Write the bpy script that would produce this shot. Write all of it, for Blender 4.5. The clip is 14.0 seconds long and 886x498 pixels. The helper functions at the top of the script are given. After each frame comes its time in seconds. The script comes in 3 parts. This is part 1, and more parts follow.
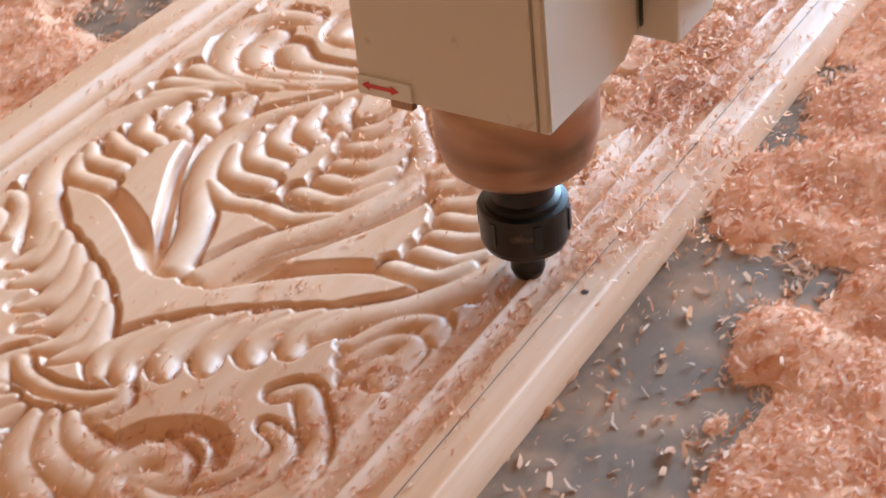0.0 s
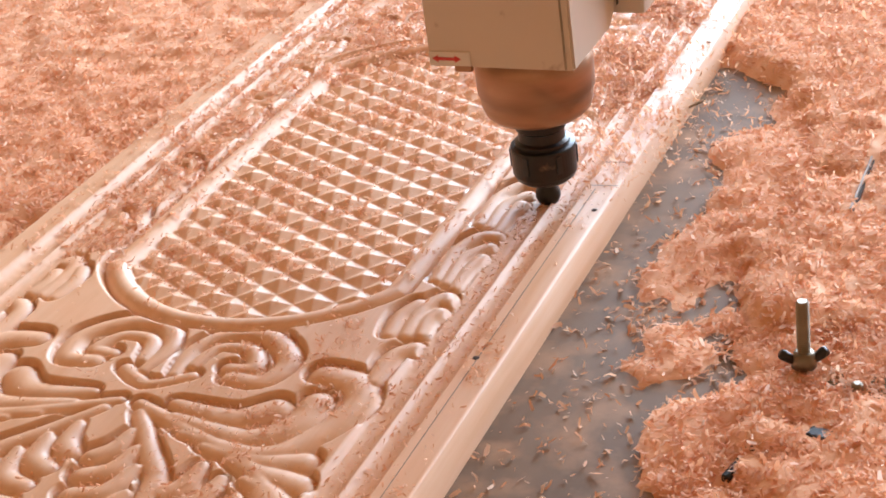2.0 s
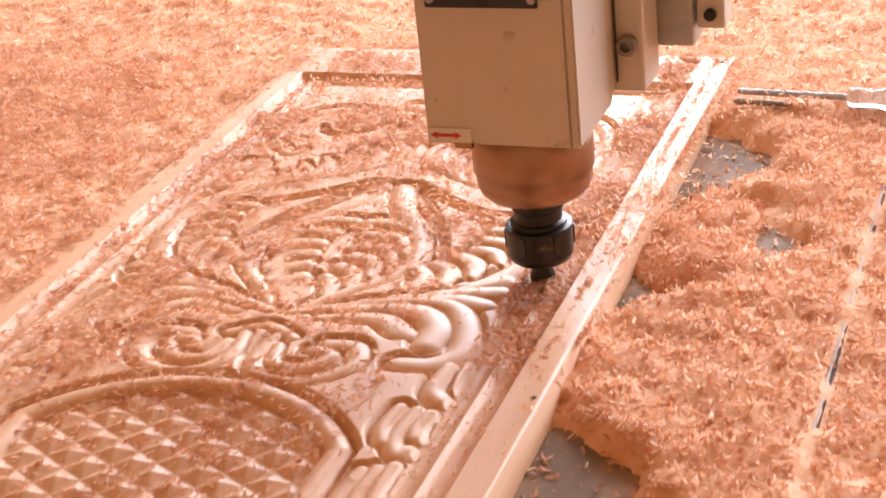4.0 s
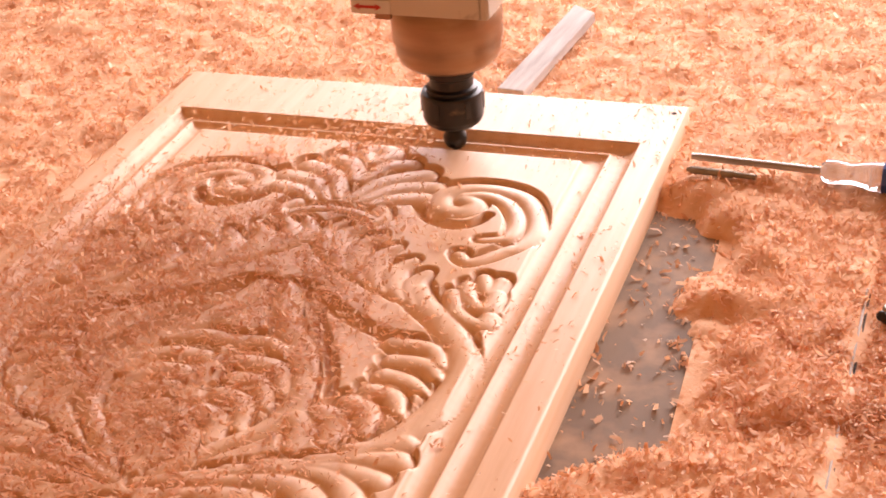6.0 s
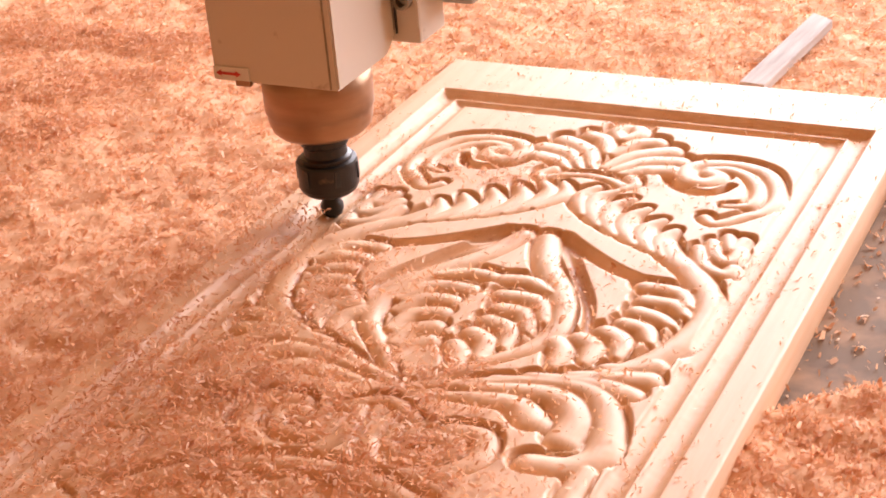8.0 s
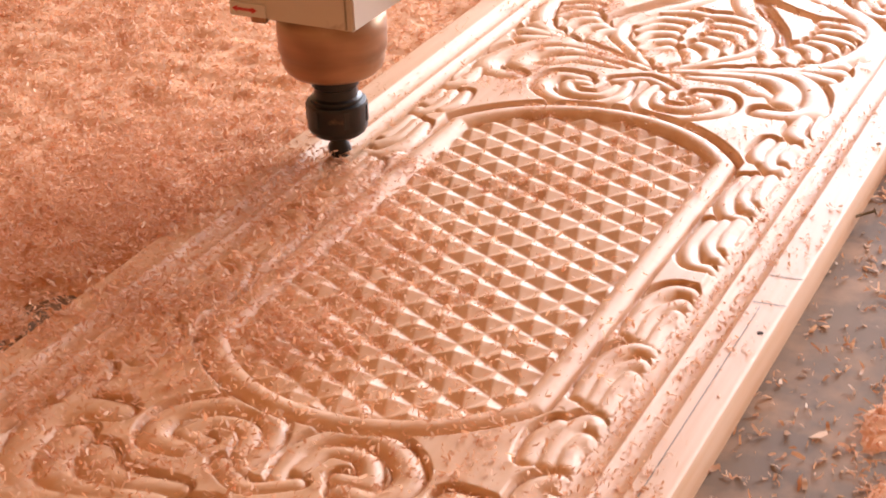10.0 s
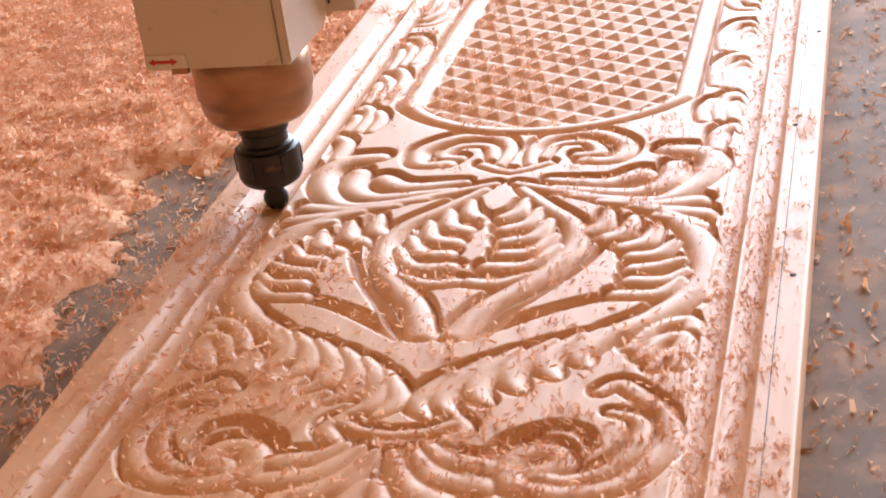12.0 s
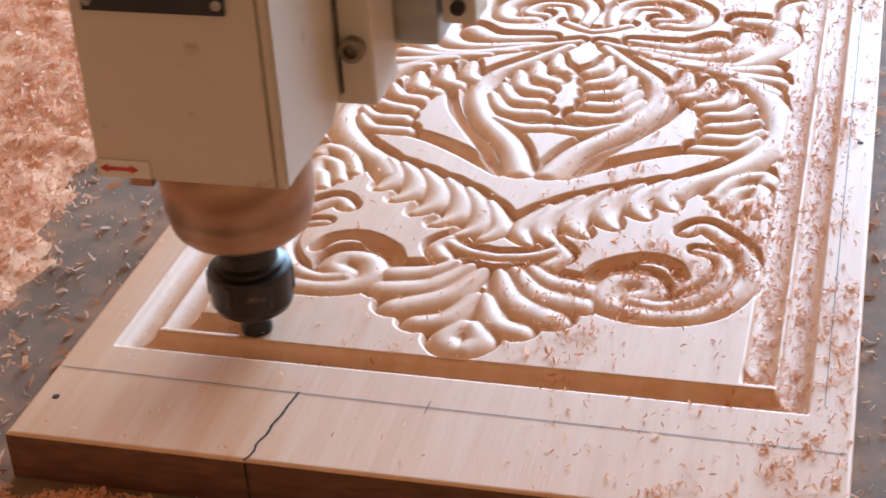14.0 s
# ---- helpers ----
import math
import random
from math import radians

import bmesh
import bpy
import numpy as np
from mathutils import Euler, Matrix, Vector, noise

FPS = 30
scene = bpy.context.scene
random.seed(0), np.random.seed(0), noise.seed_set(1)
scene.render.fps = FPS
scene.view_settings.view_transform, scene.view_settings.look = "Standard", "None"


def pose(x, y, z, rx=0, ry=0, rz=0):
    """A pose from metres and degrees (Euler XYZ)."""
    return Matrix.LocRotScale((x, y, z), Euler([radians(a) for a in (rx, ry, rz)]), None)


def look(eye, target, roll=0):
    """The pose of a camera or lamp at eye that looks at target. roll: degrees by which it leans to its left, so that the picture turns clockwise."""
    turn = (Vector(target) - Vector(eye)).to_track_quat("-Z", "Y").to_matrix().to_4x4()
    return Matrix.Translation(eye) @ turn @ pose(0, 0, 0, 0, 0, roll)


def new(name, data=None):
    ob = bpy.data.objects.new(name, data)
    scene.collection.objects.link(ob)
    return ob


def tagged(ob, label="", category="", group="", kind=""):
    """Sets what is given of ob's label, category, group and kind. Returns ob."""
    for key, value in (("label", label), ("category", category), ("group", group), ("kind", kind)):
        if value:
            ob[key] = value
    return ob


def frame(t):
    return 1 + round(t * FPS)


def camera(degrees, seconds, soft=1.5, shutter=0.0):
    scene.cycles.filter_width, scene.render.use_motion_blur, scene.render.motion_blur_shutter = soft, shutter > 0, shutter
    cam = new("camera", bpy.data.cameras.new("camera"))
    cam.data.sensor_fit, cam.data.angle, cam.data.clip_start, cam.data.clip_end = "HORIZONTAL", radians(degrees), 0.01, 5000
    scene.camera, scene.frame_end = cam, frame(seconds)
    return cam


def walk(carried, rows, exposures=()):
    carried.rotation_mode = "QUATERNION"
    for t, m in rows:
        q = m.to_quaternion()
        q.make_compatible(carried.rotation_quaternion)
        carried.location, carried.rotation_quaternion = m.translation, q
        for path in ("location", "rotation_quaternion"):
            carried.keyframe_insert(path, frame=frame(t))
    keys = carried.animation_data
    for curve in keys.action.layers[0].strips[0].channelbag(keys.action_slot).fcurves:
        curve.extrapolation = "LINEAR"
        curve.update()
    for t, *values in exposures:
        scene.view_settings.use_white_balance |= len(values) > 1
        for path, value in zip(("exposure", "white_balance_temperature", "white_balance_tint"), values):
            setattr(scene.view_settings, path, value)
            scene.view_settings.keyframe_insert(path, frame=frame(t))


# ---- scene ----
PATH = [
    (0, (0.5647, -0.2060, 0.5636), (-0.3794, 1.1350, -0.5812), -6.50),
    (0.5, (0.5897, -0.2199, 0.5689), (-0.3154, 1.2420, -0.4527), -6.77),
    (1, (0.6069, -0.1894, 0.5773), (-0.2811, 1.3100, -0.4042), -7.13),
    (1.5, (0.6122, -0.1688, 0.5986), (-0.2521, 1.3694, -0.3431), -6.34),
    (2, (0.6058, -0.1556, 0.5940), (-0.1890, 1.4216, -0.3444), -8.33),
    (2.5, (0.5754, -0.1627, 0.5913), (-0.1277, 1.4902, -0.2881), -6.76),
    (3, (0.5437, -0.0758, 0.5936), (-0.1117, 1.6160, -0.2480), -6.12),
    (3.5, (0.5654, 0.1290, 0.5911), (-0.1073, 1.8046, -0.2691), -5.97),
    (3.7, (0.5524, 0.2120, 0.5771), (-0.1422, 1.8848, -0.2711), -6.27),
    (5.8, (0.4633, 0.6216, 0.6033), (-0.1474, 2.2491, -0.3857), -4.65),
    (6, (0.4631, 0.6066, 0.6125), (-0.1496, 2.2364, -0.3717), -4.58),
    (6.5, (0.4769, 0.5960, 0.6270), (-0.1791, 2.2367, -0.3098), -5.13),
    (7, (0.4622, 0.5874, 0.6192), (-0.2614, 2.2154, -0.2897), -3.88),
    (7.5, (0.4984, 0.5313, 0.5977), (-0.3109, 2.1366, -0.2786), -4.98),
    (8, (0.4702, 0.4601, 0.5961), (-0.3654, 2.0405, -0.3005), -5.11),
    (8.5, (0.5036, 0.3768, 0.5943), (-0.3436, 1.9397, -0.3220), -3.26),
    (9, (0.5038, 0.2397, 0.6038), (-0.4578, 1.7219, -0.3336), -2.44),
    (9.2, (0.4926, 0.1748, 0.5927), (-0.4554, 1.6638, -0.3476), -2.08),
    (11.3, (0.3377, -0.3604, 0.5771), (-0.2754, 1.3297, -0.2991), -4.00),
    (11.5, (0.2737, -0.4124, 0.5681), (-0.3505, 1.2783, -0.2992), -4.20),
    (12, (0.2734, -0.5307, 0.5280), (-0.2429, 1.1954, -0.3403), -8.21),
    (12.5, (0.2216, -0.6241, 0.5895), (-0.1479, 1.0885, -0.3752), -4.45),
    (13, (0.2045, -0.6427, 0.5715), (-0.1695, 1.0614, -0.4064), -5.61),
    (13.5, (0.2027, -0.6460, 0.5695), (-0.2006, 1.0362, -0.4343), -5.25),
    (14, (0.2172, -0.6467, 0.5632), (-0.2610, 1.0127, -0.4455), -3.65),
]
cam = camera(29.8, 14.0, soft=1.7, shutter=0.25)
walk(cam, [(t, look(eye, target, roll)) for t, eye, target, roll in PATH], exposures=[(0, 0.06, 4800, -1), (1.5, 0.0, 5550, 7), (3, -0.09, 6150, 15), (6.5, -0.33, 8050, 36), (9, -0.24, 7150, 26), (12.5, -0.15, 5950, 13), (14, -0.13, 5050, 3)])

# ---- light: a workshop lit from its open far side ----
SUN_AZ, SUN_EL = math.atan2(0.33, 0.94), radians(34)
world = bpy.data.worlds.new("workshop_sky")
scene.world = world
world.use_nodes = True
wn = world.node_tree.nodes
sky = wn.new("ShaderNodeTexSky")
sky.sky_type = 'NISHITA'
sky.sun_disc = False
sky.sun_elevation, sky.sun_rotation = SUN_EL, SUN_AZ
sky.air_density, sky.dust_density, sky.ozone_density = 0.35, 4.0, 0.0
wn["Background"].inputs[1].default_value = 0.12
world.node_tree.links.new(sky.outputs[0], wn["Background"].inputs[0])
# daylight through the wide opening in the far wall
day = new("daylight_opening", bpy.data.lights.new("daylight_opening", 'AREA'))
day.data.shape, day.data.size, day.data.size_y = 'RECTANGLE', 4.6, 2.0
day.data.energy, day.data.color = 470, (0.69, 0.85, 1.0)
day.matrix_world = look((0.9, 4.35, 1.2), (0.3, 0.0, 0.3))

# ---- materials ----
def mat(name, rough=0.5, metal=0.0):
    m = bpy.data.materials.new(name)
    m.use_nodes = True
    b = m.node_tree.nodes["Principled BSDF"]
    b.inputs["Roughness"].default_value, b.inputs["Metallic"].default_value = rough, metal
    return m, m.node_tree.nodes, m.node_tree.links, b


def ramp(n, stops):
    r = n.new("ShaderNodeValToRGB")
    while len(r.color_ramp.elements) < len(stops):
        r.color_ramp.elements.new(0.5)
    for e, (p, c) in zip(r.color_ramp.elements, stops):
        e.position, e.color = p, (*c, 1)
    return r


def noisy(name, stops, scale, rough, metal=0.0, stretch=(1, 1, 1), bump=0.0, detail=6.0, bump_scale=None, rough_span=0.0, dirt=None):
    """A surface whose colour runs over a ramp by noise at two scales, with fine relief."""
    m, n, l, b = mat(name, rough, metal)
    co, mp = n.new("ShaderNodeTexCoord"), n.new("ShaderNodeMapping")
    mp.inputs["Scale"].default_value = stretch
    l.new(co.outputs["Object"], mp.inputs[0])
    no = n.new("ShaderNodeTexNoise")
    no.inputs["Scale"].default_value, no.inputs["Detail"].default_value = scale, detail
    l.new(mp.outputs[0], no.inputs["Vector"])
    r = ramp(n, stops)
    l.new(no.outputs["Fac"], r.inputs[0])
    out = r.outputs[0]
    if dirt:
        n2 = n.new("ShaderNodeTexNoise")
        n2.inputs["Scale"].default_value, n2.inputs["Detail"].default_value = dirt[0], 8
        l.new(co.outputs["Object"], n2.inputs["Vector"])
        r2 = ramp(n, [(dirt[2], (0, 0, 0)), (dirt[3], (1, 1, 1))])
        l.new(n2.outputs["Fac"], r2.inputs[0])
        mx = n.new("ShaderNodeMixRGB")
        mx.inputs[2].default_value = (*dirt[1], 1)
        l.new(r2.outputs[0], mx.inputs[0])
        l.new(out, mx.inputs[1])
        out = mx.outputs[0]
    l.new(out, b.inputs["Base Color"])
    if rough_span:
        mr = n.new("ShaderNodeMapRange")
        mr.inputs[3].default_value, mr.inputs[4].default_value = rough - rough_span, rough + rough_span
        l.new(no.outputs["Fac"], mr.inputs[0])
        l.new(mr.outputs[0], b.inputs["Roughness"])
    if bump:
        n3 = n.new("ShaderNodeTexNoise")
        n3.inputs["Scale"].default_value, n3.inputs["Detail"].default_value = bump_scale or scale * 6, 4
        l.new(mp.outputs[0], n3.inputs["Vector"])
        bp = n.new("ShaderNodeBump")
        bp.inputs["Strength"].default_value, bp.inputs["Distance"].default_value = bump, 0.001
        l.new(n3.outputs["Fac"], bp.inputs["Height"])
        l.new(bp.outputs[0], b.inputs["Normal"])
    return m


def chip_material(name, stops, rough=0.75):
    """Each shaving takes its own shade."""
    m, n, l, b = mat(name, rough)
    g = n.new("ShaderNodeNewGeometry")
    r = ramp(n, stops)
    l.new(g.outputs["Random Per Island"], r.inputs[0])
    l.new(r.outputs[0], b.inputs["Base Color"])
    b.inputs["Specular IOR Level"].default_value = 0.25
    tr, mx = n.new("ShaderNodeBsdfTranslucent"), n.new("ShaderNodeMixShader")
    mx.inputs[0].default_value = 0.5
    l.new(r.outputs[0], tr.inputs[0])
    l.new(b.outputs[0], mx.inputs[1])
    l.new(tr.outputs[0], mx.inputs[2])
    l.new(mx.outputs[0], n["Material Output"].inputs[0])
    return m


M_WOOD = noisy("pale_carved_wood", [(0.3, (0.70, 0.412, 0.228)), (0.5, (0.75, 0.468, 0.282)), (0.72, (0.79, 0.53, 0.348))], 9, 0.48, stretch=(9, 0.7, 9), bump=0.2, bump_scale=40, rough_span=0.07)
M_WOOD.node_tree.nodes["Principled BSDF"].inputs["Specular IOR Level"].default_value = 0.5
M_CHIP = chip_material("shavings", [(0.0, (0.70, 0.34, 0.17)), (0.3, (0.81, 0.46, 0.26)), (0.75, (0.87, 0.57, 0.38)), (1.0, (0.90, 0.69, 0.53))], 0.7)
M_BED = noisy("packed_sawdust", [(0.3, (0.72, 0.37, 0.19)), (0.6, (0.81, 0.49, 0.30)), (0.8, (0.86, 0.59, 0.41))], 70, 0.9, bump=0.8, bump_scale=260)
M_TABLE = noisy("grey_table_laminate", [(0.3, (0.17, 0.115, 0.075)), (0.7, (0.25, 0.178, 0.122))], 6, 0.72, stretch=(3, 1, 1), bump=0.15, bump_scale=90, rough_span=0.12, dirt=(26, (0.40, 0.25, 0.15), 0.46, 0.70))
M_TABLE.node_tree.nodes["Principled BSDF"].inputs["Specular IOR Level"].default_value = 0.28
M_CREAM = noisy("cream_enamel", [(0.3, (0.60, 0.52, 0.42)), (0.7, (0.66, 0.58, 0.47))], 5, 0.38, bump=0.05, rough_span=0.06, dirt=(60, (0.40, 0.30, 0.22), 0.66, 0.78))
M_COPPER = noisy("bronze_coloured_metal", [(0.3, (0.34, 0.195, 0.11)), (0.7, (0.46, 0.275, 0.165))], 14, 0.36, 0.7, stretch=(1, 1, 6), rough_span=0.1, dirt=(22, (0.55, 0.36, 0.24), 0.6, 0.75))
M_BLACK = noisy("black_oxide_steel", [(0.3, (0.020, 0.018, 0.017)), (0.7, (0.05, 0.045, 0.04))], 30, 0.33, 0.6, rough_span=0.1, dirt=(50, (0.30, 0.19, 0.12), 0.63, 0.8))
M_STEEL = noisy("worn_steel", [(0.3, (0.30, 0.28, 0.25)), (0.7, (0.48, 0.45, 0.42))], 25, 0.35, 0.9, rough_span=0.12)
M_ZINC = noisy("zinc_plated_bolt", [(0.3, (0.20, 0.17, 0.12)), (0.7, (0.36, 0.31, 0.24))], 60, 0.42, 0.8, rough_span=0.12)
M_ALU = noisy("milled_aluminium", [(0.3, (0.36, 0.36, 0.33)), (0.7, (0.46, 0.46, 0.43))], 12, 0.4, 0.7, stretch=(1, 1, 8), rough_span=0.1)
M_LABEL = noisy("black_plastic", [(0.3, (0.012, 0.012, 0.012)), (0.7, (0.03, 0.03, 0.03))], 20, 0.4)
M_RED = noisy("red_print", [(0.3, (0.50, 0.03, 0.02)), (0.7, (0.62, 0.06, 0.04))], 40, 0.45)
M_STICKER = noisy("white_sticker", [(0.3, (0.66, 0.60, 0.52)), (0.7, (0.76, 0.70, 0.62))], 40, 0.45)
M_PENCIL = noisy("pencil_line", [(0.3, (0.14, 0.11, 0.095)), (0.7, (0.30, 0.24, 0.19))], 60, 0.6)
# end grain, darkened further so the near face's shade is in the colour
M_END = noisy("shaded_end_grain", [(0.3, (0.10, 0.042, 0.022)), (0.7, (0.19, 0.085, 0.046))], 40, 0.8, stretch=(1, 1, 5), bump=0.3)
M_OLIVE = noisy("olive_tarnished_steel", [(0.3, (0.16, 0.12, 0.05)), (0.7, (0.26, 0.20, 0.11))], 60, 0.75, 0.0, bump=0.2, dirt=(120, (0.36, 0.22, 0.12), 0.5, 0.65))
# near-black for cracks and holes, and for shade painted in beside the sheet
M_GAP = noisy("crack_and_gap_shade", [(0.3, (0.03, 0.018, 0.012)), (0.7, (0.08, 0.05, 0.035))], 90, 0.9)
M_BATTEN = noisy("weathered_batten", [(0.3, (0.36, 0.31, 0.27)), (0.7, (0.58, 0.52, 0.47))], 16, 0.7, stretch=(8, 1, 8), bump=0.4, bump_scale=60)
M_CLEAR, _n, _l, _b = mat("clear_plastic", 0.12)
_b.inputs["Base Color"].default_value = (0.85, 0.88, 0.92, 1)
_b.inputs["Transmission Weight"].default_value = 0.75
M_BLUE = noisy("blue_plastic", [(0.3, (0.02, 0.05, 0.22)), (0.7, (0.03, 0.08, 0.32))], 30, 0.3)
# orange chosen for the warm fill it throws from the added walls and ceiling
M_BOUNCE = noisy("ochre_bounce_surface", [(0.3, (0.55, 0.285, 0.11)), (0.7, (0.62, 0.34, 0.145))], 3, 0.85, bump=0.2)
M_RUST = noisy("rusty_steel", [(0.3, (0.10, 0.045, 0.025)), (0.7, (0.22, 0.11, 0.06))], 60, 0.7, 0.3, bump=0.4)
M_FLOOR = noisy("concrete_floor", [(0.3, (0.20, 0.18, 0.16)), (0.7, (0.32, 0.30, 0.27))], 4, 0.8, bump=0.3)


# ---- building helpers ----
def part(name, bm, material, parent=None, label="", smooth=False):
    me = bpy.data.meshes.new(name)
    if smooth:
        for f in bm.faces:
            f.smooth = True
    bm.to_mesh(me)
    bm.free()
    me.materials.append(material)
    ob = new(name, me)
    ob.parent = parent
    if label:
        ob["label"] = label
    return ob


def thing(name, m, label, category, group="", kind=""):
    ob = new(name)
    ob.empty_display_size = 0.02
    ob.matrix_basis = m
    return tagged(ob, label, category, group, kind)


def box(x0, x1, y0, y1, z0, z1, bevel=0.0, seg=2):
    bm = bmesh.new()
    bmesh.ops.create_cube(bm, size=1, matrix=Matrix.Translation(((x0 + x1) / 2, (y0 + y1) / 2, (z0 + z1) / 2)) @ Matrix.Diagonal((x1 - x0, y1 - y0, z1 - z0, 1)))
    if bevel:
        bmesh.ops.bevel(bm, geom=bm.edges[:], offset=bevel, segments=seg, affect='EDGES', profile=0.6)
    return bm


def lathe(profile, n=48, m=None):
    """A turned solid from rings of (radius, height)."""
    bm = bmesh.new()
    rings = []
    for r, z in profile:
        rings.append([bm.verts.new((r * math.cos(a), r * math.sin(a), z)) for a in (2 * math.pi * k / n for k in range(n))])
    for a, b in zip(rings, rings[1:]):
        for k in range(n):
            bm.faces.new((a[k], a[(k + 1) % n], b[(k + 1) % n], b[k]))
    bm.faces.new(rings[0][::-1])
    bm.faces.new(rings[-1])
    if m is not None:
        bmesh.ops.transform(bm, matrix=m, verts=bm.verts)
    bmesh.ops.recalc_face_normals(bm, faces=bm.faces[:])
    return bm


def prism(outline, z0, z1, bevel=0.0):
    """An upright slab over an outline of (x, y)."""
    bm = bmesh.new()
    f = bm.faces.new([bm.verts.new((x, y, z0)) for x, y in outline])
    up = bmesh.ops.extrude_face_region(bm, geom=[f])
    bmesh.ops.translate(bm, vec=(0, 0, z1 - z0), verts=[v for v in up["geom"] if isinstance(v, bmesh.types.BMVert)])
    bmesh.ops.recalc_face_normals(bm, faces=bm.faces[:])
    if bevel:
        bmesh.ops.bevel(bm, geom=bm.edges[:], offset=bevel, segments=2, affect='EDGES')
    return bm


def mesh_from(name, verts, quads, material, smooth=True):
    me = bpy.data.meshes.new(name)
    me.vertices.add(len(verts))
    me.vertices.foreach_set("co", np.ascontiguousarray(verts, np.float32).ravel())
    me.loops.add(quads.size)
    me.loops.foreach_set("vertex_index", np.ascontiguousarray(quads, np.int32).ravel())
    me.polygons.add(len(quads))
    me.polygons.foreach_set("loop_start", np.arange(0, quads.size, 4, dtype=np.int32))
    me.polygons.foreach_set("loop_total", np.full(len(quads), 4, np.int32))
    me.polygons.foreach_set("use_smooth", np.full(len(quads), smooth))
    me.update(calc_edges=True)
    me.materials.append(material)
    return me


def grid_quads(nx, ny):
    i = (np.arange(ny - 1)[:, None] * nx + np.arange(nx - 1)[None]).ravel()
    return np.stack([i, i + 1, i + nx + 1, i + nx], 1)


RNG = np.random.default_rng(7)


def value_noise(x, y, cell, seed):
    """Smooth noise in 0..1 at points x, y."""
    g = np.random.default_rng(seed).random((256, 256))
    u, v = x / cell + 1000, y / cell + 1000
    i, j = np.floor(u).astype(int), np.floor(v).astype(int)
    fu, fv = u - i, v - j
    fu, fv = fu * fu * (3 - 2 * fu), fv * fv * (3 - 2 * fv)
    i, j = i % 255, j % 255
    return (g[i, j] * (1 - fu) + g[i + 1, j] * fu) * (1 - fv) + (g[i, j + 1] * (1 - fu) + g[i + 1, j + 1] * fu) * fv


def smooth(a, b, v):
    s = np.clip((v - a) / (b - a), 0, 1)
    return s * s * (3 - 2 * s)


def flakes(pts, size, rng, flat=0.5):
    """Curled wood shavings at the given places: bent strips of two faces each."""
    n = len(pts)
    ln = size * rng.uniform(0.5, 1.5, n)
    wd = ln * rng.uniform(0.16, 0.42, n)
    curl = rng.uniform(-0.9, 0.9, n) * ln
    s = np.array([-1, 0, 1.0])
    loc = np.zeros((n, 6, 3))
    for k in range(3):
        for e, sg in enumerate((-1, 1)):
            loc[:, 2 * k + e, 0] = s[k] * ln / 2
            loc[:, 2 * k + e, 1] = sg * wd / 2 * (1 - 0.35 * abs(s[k]))
            loc[:, 2 * k + e, 2] = curl * 0.35 * (s[k] ** 2 - 0.5)
    az, ti, ro = rng.uniform(0, 2 * np.pi, n), rng.normal(0, flat, n), rng.normal(0, flat, n)
    x, y, z = loc[..., 0], loc[..., 1], loc[..., 2]
    c, q = np.cos(ro)[:, None], np.sin(ro)[:, None]
    y, z = c * y - q * z, q * y + c * z
    c, q = np.cos(ti)[:, None], np.sin(ti)[:, None]
    x, z = c * x + q * z, -q * x + c * z
    c, q = np.cos(az)[:, None], np.sin(az)[:, None]
    x, y = c * x - q * y, q * x + c * y
    v = np.stack([x, y, z], -1) + pts[:, None]
    b = np.arange(n)[:, None] * 6
    quads = np.concatenate([b + [0, 2, 3, 1], b + [2, 4, 5, 3]])
    return v.reshape(-1, 3), quads


# ---- the carved board's relief ----
BW, BL, BT = 0.45, 1.836, 0.030
NX, NY = 409, 1669
DX, DY = BW / (NX - 1), BL / (NY - 1)
YC = 838.5 * DY

# Cuts of the ball-nosed cutter for one quarter of the ornament: width at the start, width at the end, then the line.
HEART = [(0.01, 0.022, (0.008, 0.569), (0.062, 0.546), (0.112, 0.525), (0.145, 0.488), (0.160, 0.442), (0.157, 0.405), (0.135, 0.369), (0.11, 0.346), (0.098, 0.328)),
         (0.01, 0.02, (0.014, 0.559), (0.04, 0.527), (0.062, 0.499), (0.068, 0.464), (0.052, 0.422), (0.024, 0.381), (0.010, 0.344)),
         ]
SUNK = [(0.009, 0.012, (0.092, 0.478), (0.079, 0.436), (0.058, 0.399), (0.037, 0.365), (0.027, 0.346)), (0.013, 0.016, (0.122, 0.395), (0.088, 0.385), (0.056, 0.366), (0.022, 0.340)),
        (0.010, 0.018, (0.117, 0.220), (0.109, 0.235), (0.091, 0.239), (0.071, 0.226), (0.064, 0.211))]
HEART_LOBES = [(0.008, 0.019, (0.145, 0.415), (0.132, 0.397), (0.106, 0.395)), (0.008, 0.019, (0.147, 0.428), (0.135, 0.415), (0.113, 0.414)), (0.008, 0.019, (0.143, 0.444), (0.129, 0.435), (0.113, 0.431)),
               (0.008, 0.019, (0.136, 0.470), (0.126, 0.453), (0.110, 0.449)), (0.008, 0.020, (0.121, 0.494), (0.116, 0.472), (0.102, 0.463)), (0.008, 0.020, (0.103, 0.508), (0.100, 0.486), (0.088, 0.477)), (0.008, 0.020, (0.084, 0.518), (0.083, 0.498), (0.074, 0.487))]
LEAF_LOBES = [(0.007, 0.019, (0.057, 0.465), (0.041, 0.438), (0.013, 0.436)), (0.007, 0.019, (0.052, 0.482), (0.039, 0.458), (0.019, 0.455)), (0.007, 0.019, (0.044, 0.506), (0.037, 0.481), (0.018, 0.473)),
              (0.007, 0.019, (0.033, 0.524), (0.029, 0.502), (0.014, 0.492)), (0.007, 0.018, (0.020, 0.540), (0.018, 0.522), (0.009, 0.511)), (0.007, 0.018, (0.046, 0.424), (0.024, 0.412), (0.004, 0.414))]
